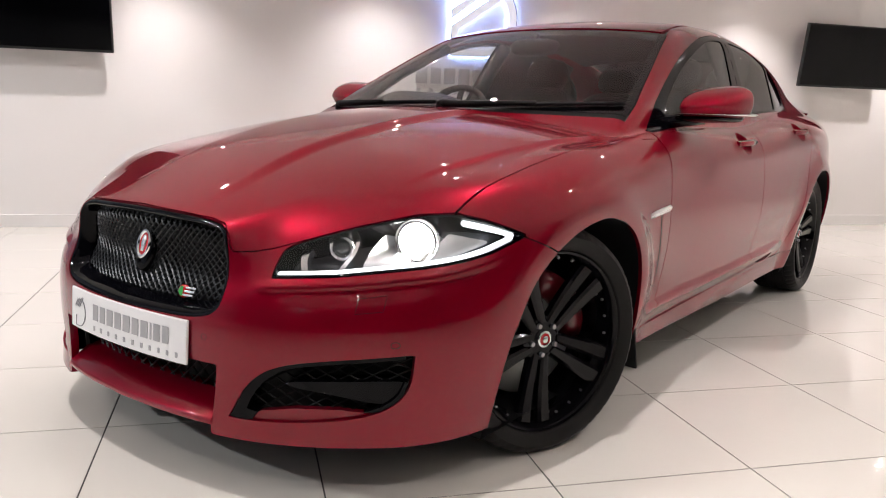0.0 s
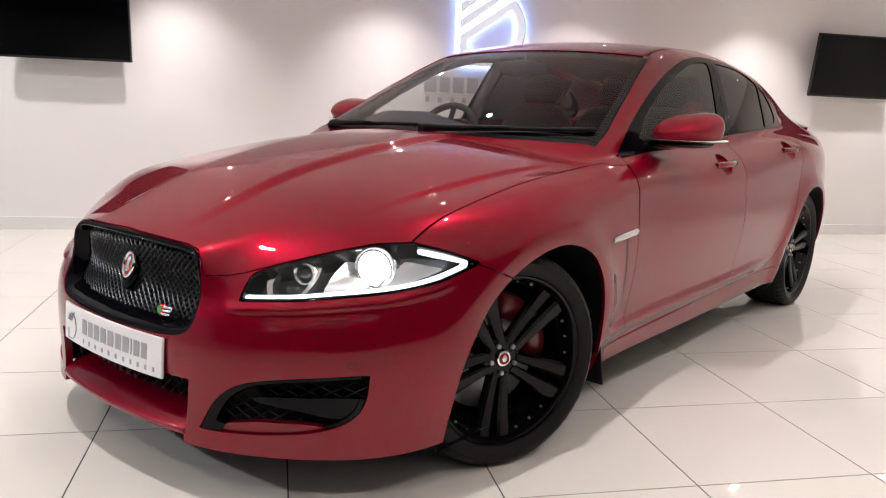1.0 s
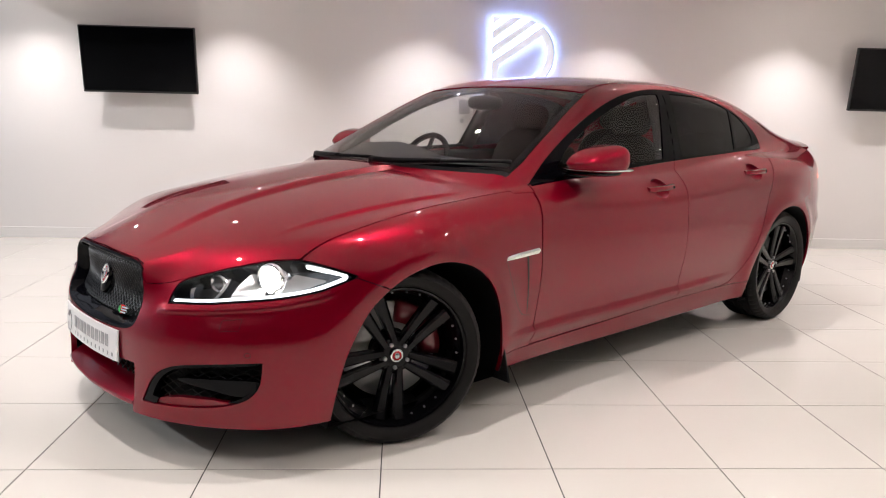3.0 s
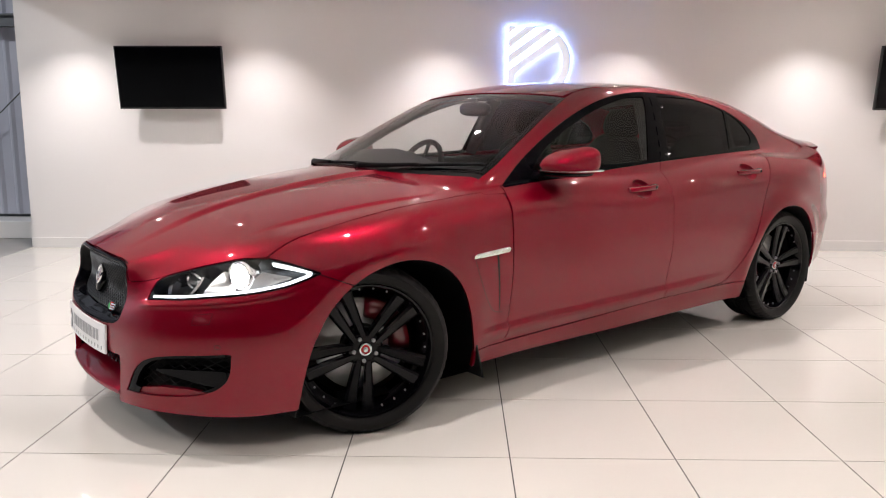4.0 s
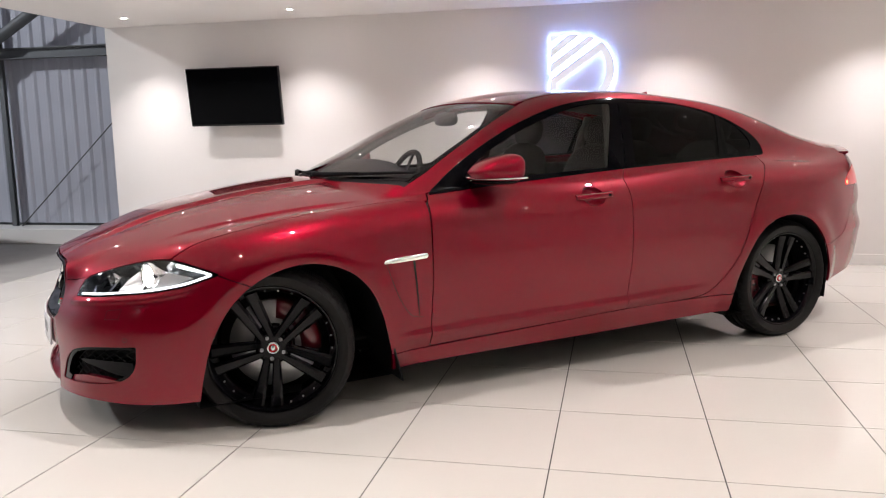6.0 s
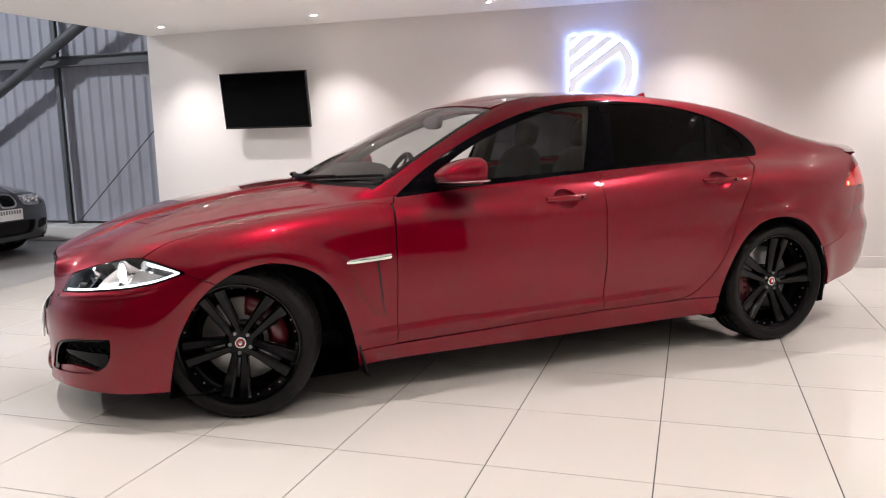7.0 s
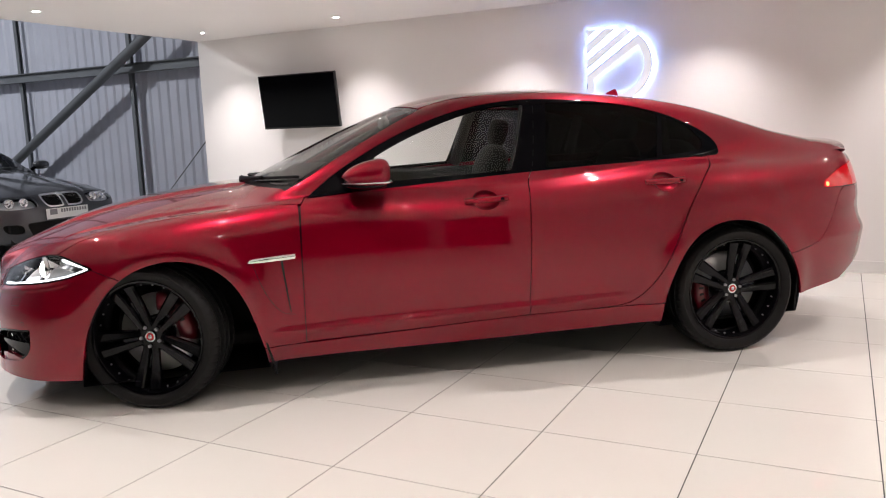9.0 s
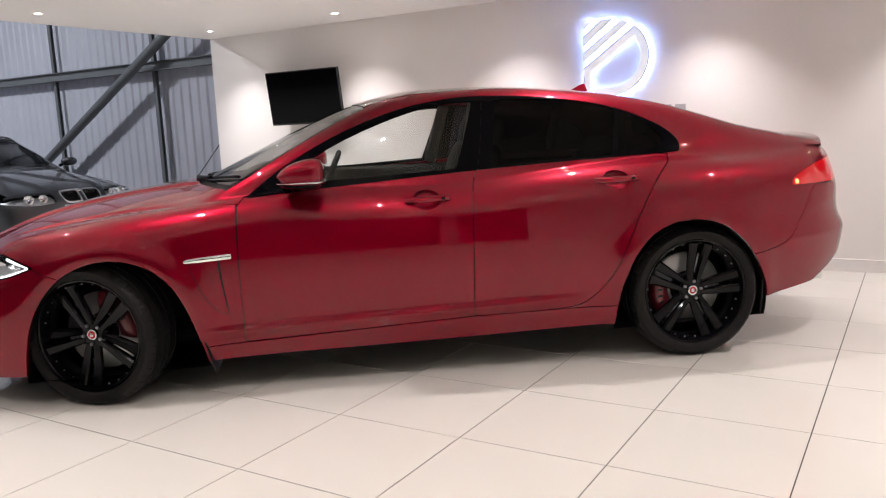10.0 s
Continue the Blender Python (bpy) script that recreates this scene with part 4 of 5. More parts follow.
part("underbody", box(-.45, 3.25, -.55, .55, .185, .26, .02), DARK, car)
for outl, name in ((ARCH_F, "arch_liner"), (ARCH_R, "arch_liner")):
    p = outl.points
    p = p[p[:, 1] > .12]
    p = p[np.argsort(np.arctan2(p[:, 1] - .3, p[:, 0] - p[:, 0].mean()))]
    c = p.mean(0)
    for sg in (-1, 1):
        ys = face_y(hull, p[:, 0], p[:, 1])
        V = [(x, sg * (-yy - .012), z) for (x, z), yy in zip(p, ys)] + [(c[0] + (x - c[0]) * 1.02, sg * .40, z) for x, z in p]
        n = len(p)
        F = [(i, i + 1, n + i + 1, n + i) for i in range(n - 1)]
        put(name, V, F, BLACK, car, label="black wheel-arch liner")
        bm = bmesh.new()
        bm.faces.new([bm.verts.new((x, sg * .40, z)) for x, z in p])
        part("arch_wall", bm, DARK, car)

# chrome blade on the wing
VB = outline([(.456, .648), (.458, .656), (.475, .664), (.664, .676), (.668, .675), (.669, .654), (.666, .652), (.475, .643)], 1)
V, F = cut(SIDE, lambda V: VB(V[:, 0], V[:, 2]))
u = np.clip((.662 + .055 * (V[:, 0] - .46) - V[:, 2]) / .018, 0, 1)
V[:, 1] -= .004 + .012 * np.sin(np.pi * (.15 + .75 * u))
V, F = rim(V, F, hull, .016)
for sg in (1, -1):
    put("vent_blade", V * (1, sg, 1), [f if sg > 0 else f[::-1] for f in F], CHROME, car, label="chrome side vent blade")

# door handles with their round recess
for _, _, x0, x1, z0, z1 in CUPS:
    cx, cz = (x0 + x1) / 2 - .005, (z0 + z1) / 2 - .002
    xs = np.linspace(x0, x1, 25)
    zs = np.linspace(z0, z1, 25)
    ys = face_y(hull, xs, zs)
    for sg in (1, -1):
        V, F = [], []
        for i in range(25):
            t = i / 24
            out = .012 + .026 * math.sin(math.pi * t)**.6
            h = .0135 + .003 * t
            yy = ys[i] - out
            V += [(xs[i], sg * (yy + .016), zs[i] - h), (xs[i], sg * yy, zs[i] - h * .55), (xs[i], sg * yy, zs[i] + h * .55), (xs[i], sg * (yy + .016), zs[i] + h)]
        for i in range(24):
            F += [(4 * i + a, 4 * i + 4 + a, 4 * i + 4 + (a + 1) % 4, 4 * i + (a + 1) % 4) for a in range(4)]
        F += [(3, 2, 1, 0), (96, 97, 98, 99)]
        put("door_handle", V, [f if sg > 0 else f[::-1] for f in F], PAINT, car)
        part("lock_button", box(x1 - .045, x1 - .028, -.002, .002, zs[22] - .006, zs[22] + .006, .001, m=pose(0, sg * (ys[21] - .030), 0)), GLOSS_BLACK, car)


def ellipsoid(center, half, power=2.3, n=40, m=24, squash=None):
    V = []
    for i in range(m + 1):
        ph = math.pi * i / m - math.pi / 2
        for j in range(n):
            th = 2 * math.pi * j / n
            c = [math.cos(ph) * math.cos(th), math.cos(ph) * math.sin(th), math.sin(ph)]
            k = (sum(abs(a)**power for a in c))**(-1 / power)
            V.append([a * k for a in c])
    V = np.array(V)
    if squash:
        V = squash(V)
    F = [(i * n + j, i * n + (j + 1) % n, (i + 1) * n + (j + 1) % n, (i + 1) * n + j) for i in range(m) for j in range(n)]
    return V * np.array(half) + np.array(center), F


# door mirrors
for sg in (-1, 1):
    def shape(V):
        V = V.copy()
        V[:, 0] = np.where(V[:, 0] > 0, V[:, 0] * .55, V[:, 0] * (1.0 - .25 * np.abs(V[:, 2])))
        V[:, 2] = (V[:, 2] + 1) * (.82 + .20 * step(V[:, 0], -1.0, .5)) - 1
        V[:, 2] += .10 * V[:, 1] * -1
        V[:, 1] -= .22 * V[:, 0]
        return V
    V, F = ellipsoid((1.035, -.905, 1.022), (.140, .112, .067), 2.9, squash=shape)
    Vm, Fm = V * (1, -sg, 1), [f if sg < 0 else f[::-1] for f in F]
    mir = put("door_mirror", Vm, Fm, PAINT, car)
    V, F = ellipsoid((1.03, -.885, .970), (.125, .105, .020), 2.6, squash=shape)
    put("mirror_base", V * (1, -sg, 1), F, GLOSS_BLACK, mir, label="gloss black mirror foot")
    V, F = ellipsoid((1.036, -.907, .984), (.147, .127, .0085), 3.2, squash=shape)
    put("indicator", V * (1, -sg, 1), F, CHROME, mir, label="chrome indicator strip")
    bm = box(1.085, 1.093, -.99, -.83, .985, 1.05, .004)
    for v in bm.verts:
        v.co.y *= -sg
    part("mirror_glass", bm, CHROME, mir)
    V, F = tube([(.93, -sg * .74, .945), (.98, -sg * .80, .957), (1.02, -sg * .86, .967)], .022, 12)
    put("mirror_arm", V, F, GLOSS_BLACK, mir)

# roof aerial and boot spoiler
bm = bmesh.new()
a = [bm.verts.new(p) for p in ((2.50, -.022, 1.352), (2.50, .022, 1.352), (2.655, .020, 1.335), (2.655, -.020, 1.335), (2.63, -.004, 1.412), (2.63, .004, 1.412), (2.60, .004, 1.404), (2.60, -.004, 1.404))]
for f in ((0, 1, 6, 7), (7, 6, 5, 4), (4, 5, 2, 3), (1, 2, 5, 6), (0, 7, 4, 3), (0, 3, 2, 1)):
    bm.faces.new([a[i] for i in f])
part("aerial_fin", bm, PAINT, car, smooth=True)
ys = np.linspace(-.62, .62, 41)
V, F = [], []
for i, yy in enumerate(ys):
    back = 3.875 - .30 * yy**2 - .25 * yy**4
    rise = 1.0 - abs(yy / .62)**3
    x0, x1 = back - .22, back
    z0 = float(face_z(hull, np.array([x0]), np.array([yy]))[0]) - .002
    z1 = float(face_z(hull, np.array([x1 - .04]), np.array([yy]))[0])
    V += [(x0, yy, z0), ((x0 + x1) / 2, yy, z0 * .5 + z1 * .5 + .014 * rise), (x1, yy, z1 + .012 + .022 * rise), (x1 + .003, yy, z1 + .004 + .018 * rise), (x1 - .03, yy, z1 - .01)]
F = [(i * 5 + j, i * 5 + j + 1, i * 5 + j + 6, i * 5 + j + 5) for i in range(40) for j in range(4)]
put("boot_spoiler", V, F, PAINT, car)
for sg in (-1, 1):
    bm = bmesh.new()
    prof = [(-.085, .035), (.075, .035), (.095, -.04), (-.075, -.04)]
    rings = [[bm.verts.new((3.60 + d, sg * .58 + a * k, .340 + b * k)) for a, b in prof] for d, k in ((-.18, 1), (.125, 1), (.128, .9), (-.15, .88))]
    for r0, r1 in zip(rings, rings[1:]):
        for q in range(4):
            bm.faces.new((r0[q], r0[(q + 1) % 4], r1[(q + 1) % 4], r1[q]))
    bmesh.ops.bevel(bm, geom=[e for e in bm.edges], offset=.001, segments=1, affect="EDGES", clamp_overlap=True)
    part("exhaust_tip", bm, STEEL, car, "chrome exhaust finisher", smooth=True)
    # mud flaps
    for x, y0, y1, z0, z1, lean in ((.500, .66, .866, .115, .42, 13), (3.270, .66, .852, .185, .42, -4)):
        bm = box(-.005, .005, y0, y1, z0, z1, .004)
        for v in bm.verts:
            v.co.x += x + (v.co.z - .30) * -math.tan(radians(lean)) + .02 * ((v.co.z - .3) / .2)**2 * .5
            v.co.y *= sg
        part("mud_flap", bm, BLACK, car, "black rubber mud flap")

# tail lamp bulb
panel("tail_bulb", REAR, [lambda V: np.where(V[:, 0] > 3.2, np.hypot((V[:, 0] + V[:, 1] - 2.676) / 1.5, V[:, 2] - .848) - .013, .05), lambda V: tailf(V) + .004], TAIL_GLOW, .0, -.0015, label="orange glowing tail bulb")

# number plate and badges
pm = pose(-.824, 0, .381, 0, 3, 0)


def bent(ob):
    """Follow the slight bow of the bumper."""
    for v in ob.data.vertices:
        v.co.x += .30 * v.co.y**2
    return ob


bm = box(-.004, .004, -.254, .254, -.057, .057, .003, m=pm)
bmesh.ops.bisect_plane(bm, geom=bm.verts[:] + bm.edges[:] + bm.faces[:], plane_co=(0, 0, 0), plane_no=(0, 1, 0))
for k in range(-4, 5):
    bmesh.ops.bisect_plane(bm, geom=bm.verts[:] + bm.edges[:] + bm.faces[:], plane_co=(0, k * .055 + .001, 0), plane_no=(0, 1, 0))
plate = bent(part("number_plate", bm, PLATE_WHITE, car, "white show plate with grey bars"))
face = -.0046
y1 = .114
for wd in WIDTHS:
    bent(part("plate_bar", box(face - .0006, face, y1 - .0265 * wd, y1, -.014, .030, m=pm), PLATE_INK, plate))
    y1 -= .0265 * wd + .0085
for i in range(11):
    y1 = .110 - i * .0327
    bent(part("plate_bar", box(face - .0006, face, y1 - .0085, y1, -.043, -.030, m=pm), PLATE_INK, plate))
for k in range(4):
    bent(part("plate_bar", box(face - .0006, face, -.0022, .0022, -.020, .008 + .003 * k, m=pm @ pose(0, .212 - k * .009, .022) @ pose(0, 0, 0, 40)), SIGN_LINE, plate))
V, F = tube([pm @ Vector((face - .0003, .196 - .036 * math.sin(t), -.008 + .040 * math.cos(t))) for t in np.linspace(.5, 3.14, 18)] + [pm @ Vector((face - .0003, .218, z)) for z in (-.048, -.020)], .0013, 5)
bent(put("plate_bar", V, F, SIGN_LINE, plate))

bm_ = pose(-.738, .0, .586, 0, 17, 0)
V, F = lathe([(.0, -.004), (.036, -.004), (.042, .0), (.044, .012)], 40)
badge = put("grille_badge", [(x, y, z - .014 + .10 * z) for x, y, z in V], F, GLOSS_BLACK, car, m=bm_ @ pose(0, 0, 0, 0, 0, -90) @ Matrix.Diagonal((.80, 1, 1.18, 1)), label="oval black badge plinth with a chrome ring")
V, F = lathe([(.0255, -.006), (.027, -.010), (.031, -.0115), (.0345, -.009), (.0355, -.003)], 40)
put("badge_ring", V, F, CHROME, badge, label="oval chrome ring")
V, F = lathe([(0, -.0075), (.020, -.0075), (.0262, -.006)], 32)
put("badge_field", V, F, RED_BADGE, badge, label="dark red field")
for z0, w0, w1, d in ((.004, .0125, .016, .0035), (-.010, .010, .008, .003)):
    V, F = ellipsoid((0, -.008, z0), (w0, d, w1), 2.4, 16, 10)
    put("badge_relief", V, F, SILVER, badge, label="plain silver relief")
sm = pose(-.758, -.178, .492, 0, 14, 12)
V, F = lathe([(0, -.005), (.013, -.005), (.0165, -.003), (.0165, .004)], 28)
sb = put("side_badge", V, F, RED_BADGE, car, m=sm @ pose(0, 0, 0, 0, 0, -90), label="small round red and green badge with a silver mark")
bm = bmesh.new()
bm.faces.new([bm.verts.new((.0135 * math.sin(t), -.0056, .0135 * math.cos(t))) for t in np.linspace(math.pi, 2 * math.pi, 14)])
part("badge_stripe", bm, GREEN_BADGE, sb, "green half of the badge")
for k in (-1, 0, 1):
    part("badge_mark", box(.006 + .004 * k, .040 + .004 * k, -.008, .0, k * .0095 - .0028, k * .0095 + .0028, .001), SILVER, sb, "silver bar of the mark")

# wipers
for y0, y1, lift0, lift1 in ((-.08, -.68, .012, .088), (.52, -.03, .004, .042)):
    py = np.linspace(y0, y1, 24)
    px = bonnet_back(np.abs(py)) + np.linspace(lift0, lift1, 24)
    pz = face_z(hull, px, py) + .008
    V, F = tube(np.stack([px, py, pz], 1), .0082, 6)
    w = put("wiper", V, F, BLACK, car, label="black wiper blade")
    V, F = tube(np.stack([px[:14] - .016, py[:14], pz[:14] + .004], 1), np.linspace(.015, .008, 14), 8)
    put("wiper_arm", V, F, BLACK, w)
    part("wiper_pivot", cyl(.016, .012, .03, pose(px[0] - .018, py[0], float(pz[0]) - .004), n=20), BLACK, w)


# ---- wheels ----
def wheel(m, turn, owner=car):
    """Black alloy with five pairs of spokes; local -y looks outwards."""
    e = empty("wheel", m, "", "")
    e.parent = owner
    R = .333
    V, F = lathe([(.262, -.098), (.268, -.112), (.285, -.124), (.305, -.126), (.320, -.116), (.329, -.098), (R, -.085), (R, -.083), (R - .007, -.081), (R - .007, -.074), (R, -.072), (R, -.030),
                  (R - .007, -.028), (R - .007, -.018), (R, -.016), (R, .016), (R - .007, .018), (R - .007, .028), (R, .030), (R, .072), (R - .007, .074), (R - .007, .081), (R, .083), (.329, .098), (.315, .12), (.285, .125), (.262, .10)], 270)
    # cross grooves in the shoulders
    V = [(x * g, y, z * g) for i, (x, y, z) in enumerate(V) for g in ((1 - .009 if (i // 27) % 5 == 0 and i % 27 in (4, 5, 6, 7, 19, 20, 21, 22, 23) else 1),)]
    tyre = put("tyre", V, F, RUBBER, e)
    tyre.data.set_sharp_from_angle(angle=radians(30))
    V, F = lathe([(.262, -.098), (.2645, -.103), (.262, -.108), (.255, -.106), (.250, -.098), (.243, -.075), (.236, -.060), (.228, -.04), (.226, .09), (.24, .105), (.262, .10)], 96)
    rimo = put("rim", V, F, SATIN_BLACK, e, label="gloss black alloy rim")
    rimo.data.set_sharp_from_angle(angle=radians(40))
    # spokes in pairs
    for k in range(5):
        for sgn in (-1, 1):
            a = radians(turn + 72 * k)
            V, F = [], []
            for i in range(13):
                t = i / 12
                r = .050 + t * .192
                ang = a + sgn * (.0190 + .0200 * t) / r
                half = .0160 + .0122 * t
                yo = -.074 - .010 * t - .010 * t**3
                dep = .030 - .008 * t
                tx, tz = -math.sin(ang), math.cos(ang)
                c = np.array((r * math.cos(ang), 0, r * math.sin(ang)))
                for o, yy in ((-half, yo + dep), (-half * .92, yo + .007), (-half * .55, yo), (half * .55, yo + .002), (half * .92, yo + .009), (half, yo + dep)):
                    V.append(c + np.array((tx * o * sgn, yy, tz * o * sgn)))
            F = [(i * 6 + j, i * 6 + j + 1, i * 6 + j + 7, i * 6 + j + 6) for i in range(12) for j in range(5)] + [(i * 6 + 5, i * 6, i * 6 + 6, i * 6 + 11) for i in range(12)]
            F += [(0, 1, 2, 3, 4, 5), (77, 76, 75, 74, 73, 72)]
            sp = put("spoke", V, F, SATIN_BLACK, e)
            sp.data.set_sharp_from_angle(angle=radians(30))
    V, F = lathe([(0, -.068), (.030, -.068), (.052, -.070), (.066, -.066), (.074, -.052), (.078, -.02), (.078, .03)], 48)
    put("hub", V, F, SATIN_BLACK, e)
    V, F = lathe([(.0, -.076), (.017, -.0765), (.0175, -.0775), (.0245, -.0775), (.0255, -.074), (.0255, -.06)], 40)
    cap = put("centre_cap", V, F, CHROME, e, label="chrome ringed centre cap")
    V, F = lathe([(0, -.0785), (.017, -.0785), (.0172, -.0765)], 32)
    put("cap_field", V, F, RED_BADGE, cap)
    V, F = ellipsoid((0, -.079, 0), (.010, .003, .011), 2.2, 14, 8)
    put("cap_relief", V, F, SILVER, cap)
    for k in range(5):
        a = radians(turn + 72 * k)
        m2 = pose(.046 * math.cos(a), -.072, .046 * math.sin(a), 90)
        part("wheel_nut", cyl(.0085, .0075, .014, m2, n=6), NUT, e)
        V, F = lathe([(.0115, -.066), (.0135, -.069), (.0165, -.066)], 20)
        put("nut_seat", V, F, SATIN_BLACK, e, m=pose(.046 * math.cos(a), 0, .046 * math.sin(a)))
        for d in (-13, 0, 13):
            b = radians(turn + 36 + 72 * k + d)
            part("rivet", cyl(.0042, .0038, .006, pose(.2395 * math.cos(b), -.0755, .2395 * math.sin(b), 90), n=8), NUT, e)
    V, F = lathe([(.075, .01), (.183, .01), (.185, .014), (.185, .034), (.183, .038), (.075, .038)], 64)
    put("brake_disc", V, F, STEEL, e)
    V, F = lathe([(.0, .0), (.080, .0), (.086, .012), (.086, .03)], 40)
    put("disc_bell", V, F, DARK, e)
    V, F = lathe([(0, .06), (.225, .06), (.226, .085)], 48)
    put("dust_shield", V, F, DARK, e)
    return e


def caliper(m, a0, arc=60):
    """A red caliper that grips the disc, with a raised mark."""
    V, F = [], []
    for i in range(13):
        a = radians(a0 - arc / 2 + arc * i / 12)
        k = 1 - abs(i / 6 - 1)**4 * .35
        for r, yy in ((.112, -.024 * k), (.150, -.040 * k), (.188, -.036 * k), (.196, .0), (.196, .05), (.112, .05)):
            V.append((r * math.cos(a), yy, r * math.sin(a)))
    F = [(i * 6 + j, i * 6 + (j + 1) % 6, i * 6 + 6 + (j + 1) % 6, i * 6 + 6 + j) for i in range(12) for j in range(6)] + [(5, 4, 3, 2, 1, 0), (72, 73, 74, 75, 76, 77)]
    c = put("brake_caliper", V, F, CALIPER, car, m=m, label="red brake caliper")
    for d in (-12, 0, 12):
        a = radians(a0 + d)
        part("caliper_mark", box(-.012, .012, -.0425, -.036, -.006, .006, .002, m=pose(.158 * math.cos(a), 0, .158 * math.sin(a), 0, -math.degrees(a), 0)), DARK, c)
    return c


STEER = 19
FC = (.026, -.734, .328)
wheel(pose(*FC, 0, 0, -STEER), -98)
caliper(pose(*FC, 0, 0, -STEER), 38, 92)
wheel(pose(2.912, -.751, .328), 80)
caliper(pose(2.912, -.751, .328), 190)
wheel(pose(.026, .734, .328, 0, 0, 180 - STEER), -60)
wheel(pose(2.912, .751, .328, 0, 0, 180), -60)

# ---- cabin ----
def loft(rows, mat, name, parent, label="", smooth=True):
    n = len(rows[0])
    V = [p for r in rows for p in r]
    F = [(i * n + j, i * n + j + 1, (i + 1) * n + j + 1, (i + 1) * n + j) for i in range(len(rows) - 1) for j in range(n - 1)]
    return put(name, V, F, mat, parent, smooth, label)


part("cabin_floor", box(.5, 3.2, -.70, .70, .27, .33), LEATHER, car)
yy = np.linspace(-.69, .69, 25)
rows = []
for x, z, bow in ((.52, .955, .30), (.70, .985, .22), (.92, .985, .10), (1.02, .965, .06), (1.05, .92, .04), (1.02, .80, .04), (.98, .60, .02), (.90, .35, 0)):
    rows.append([(x + bow * b**2, b, z + (.062 * math.exp(-((b - .36) / .20)**2) if .6 < x and z > .9 else 0) - .05 * b**2) for b in yy])
loft(rows, LEATHER, "dashboard", car, "dark grey dashboard")
# steering wheel
c = Vector((1.11, .37, .905))
m = pose(*c, 0, -64, 0)
V, F = tube([m @ Vector((.185 * math.cos(t), .185 * math.sin(t), 0)) for t in np.linspace(0, 2 * math.pi, 48, endpoint=False)], .016, 10, True)
sw = put("steering_wheel", V, F, LEATHER, car, label="black leather steering wheel")
V, F = ellipsoid((0, 0, -.01), (.07, .085, .03), 2.5, 20, 12)
put("wheel_boss", V, F, BLACK, sw, m=m)
for a in (0, 180, 90 + 180):
    part("wheel_spoke", box(.06, .175, -.016, .016, -.006, .004, .004, m=m @ pose(0, 0, 0, 0, 0, a + 90)), BLACK, sw)
part("steering_column", cyl(.035, .045, .22, m @ pose(0, 0, -.13), n=20), BLACK, sw)


def seat(cx, cy, w=.50, rest=True, lean=22):
    V, F = ellipsoid((0, 0, 0), (.27, w / 2, .10), 3.2, 28, 16)
    s = put("seat", V, F, LEATHER, car, m=pose(cx, cy, .47, 0, -8), label="dark leather seat")
    V, F = ellipsoid((0, 0, .29), (.085, w / 2 * .96, .31), 3.0, 28, 20)
    put("backrest", V, F, LEATHER, s, m=pose(.22, 0, .02, 0, lean))
    if rest:
        V, F = ellipsoid((0, 0, .675), (.05, .125, .085), 2.8, 24, 14)
        put("headrest", V, F, LEATHER, s, m=pose(.22, 0, .02, 0, lean))
        for d in (-.05, .05):
            V, F = tube([(.0, d, .56), (0, d, .64)], .006, 6)
            put("headrest_post", V, F, CHROME, s, m=pose(.22, 0, .02, 0, lean))


seat(1.62, -.37)
seat(1.62, .37)
seat(2.48, -.35, .55)
seat(2.48, .35, .55)
for sg in (-1, 1):
    rows = [[(x, sg * (float(glass_y(x)) - a), z) for x in np.linspace(.75, 2.75, 21)] for a, z in ((.02, .955), (.05, .965), (.085, .94), (.10, .80), (.09, .60), (.12, .35))]
    loft(rows, LEATHER, "door_card", car, "dark leather door lining")
    # inner pillar linings
    for x0, z0, x1, z1, r in ((1.79, .98, 1.875, 1.32, .035), (2.60, 1.02, 2.62, 1.26, .03), (.80, .97, 1.36, 1.27, .022)):
        y0 = float(face_y(hull, np.array([x0]), np.array([z0]))[0]) + .04
        y1 = float(face_y(hull, np.array([x1]), np.array([z1]))[0]) + .045
        V, F = tube([(x0, -sg * y0, z0), ((x0 + x1) / 2, -sg * (y0 + y1) / 2 * 1.01, (z0 + z1) / 2 + .01), (x1, -sg * y1, z1)], r, 10)
        put("pillar_lining", V, F, GREY_TRIM, car, label="grey pillar lining")
hx, hy = np.meshgrid(np.linspace(1.30, 2.75, 20), np.linspace(-.53, .53, 15), indexing="ij")
hz = face_z(hull, hx.ravel(), hy.ravel()) - .035
put("headlining", np.stack([hx.ravel(), hy.ravel(), hz], 1), grid_faces(20, 15), GREY_TRIM, car, label="grey cloth roof lining")
V, F = ellipsoid((1.22, 0, 1.255), (.022, .125, .038), 3.0, 24, 12)
im = put("interior_mirror", V, F, BLACK, car, label="black interior mirror")
V, F = tube([(1.22, 0, 1.28), (1.235, 0, 1.312)], .012, 8)
put("mirror_stalk", V, F, BLACK, im)
part("parcel_shelf", box(2.75, 3.35, -.55, .55, .98, 1.0), LEATHER, car)


# ---- the grey coupe in the workshop bay ----
c_deck = spline([(-.05, .53), (.06, .63), (.2, .705), (.5, .785), (1.0, .865), (1.35, .905), (2.0, .95), (3.4, 1.0), (4.2, .99)])
c_side = spline([(0, .76), (.3, .83), (.7, .87), (1.4, .86), (2.4, .865), (3.4, .88), (4.4, .80)])
c_nose = spline([(0, 0), (.3, .012), (.55, .06), (.72, .14), (.82, .26), (.88, .42)])
c_back = spline([(.15, .05), (.3, .0), (.45, .0), (.56, .012), (.64, .05), (.74, .14), (.85, .3)])
c_screen = spline([(.85, 1.22), (.95, 1.42), (1.1, 1.70), (1.25, 2.0), (1.33, 2.22), (1.36, 2.5)])
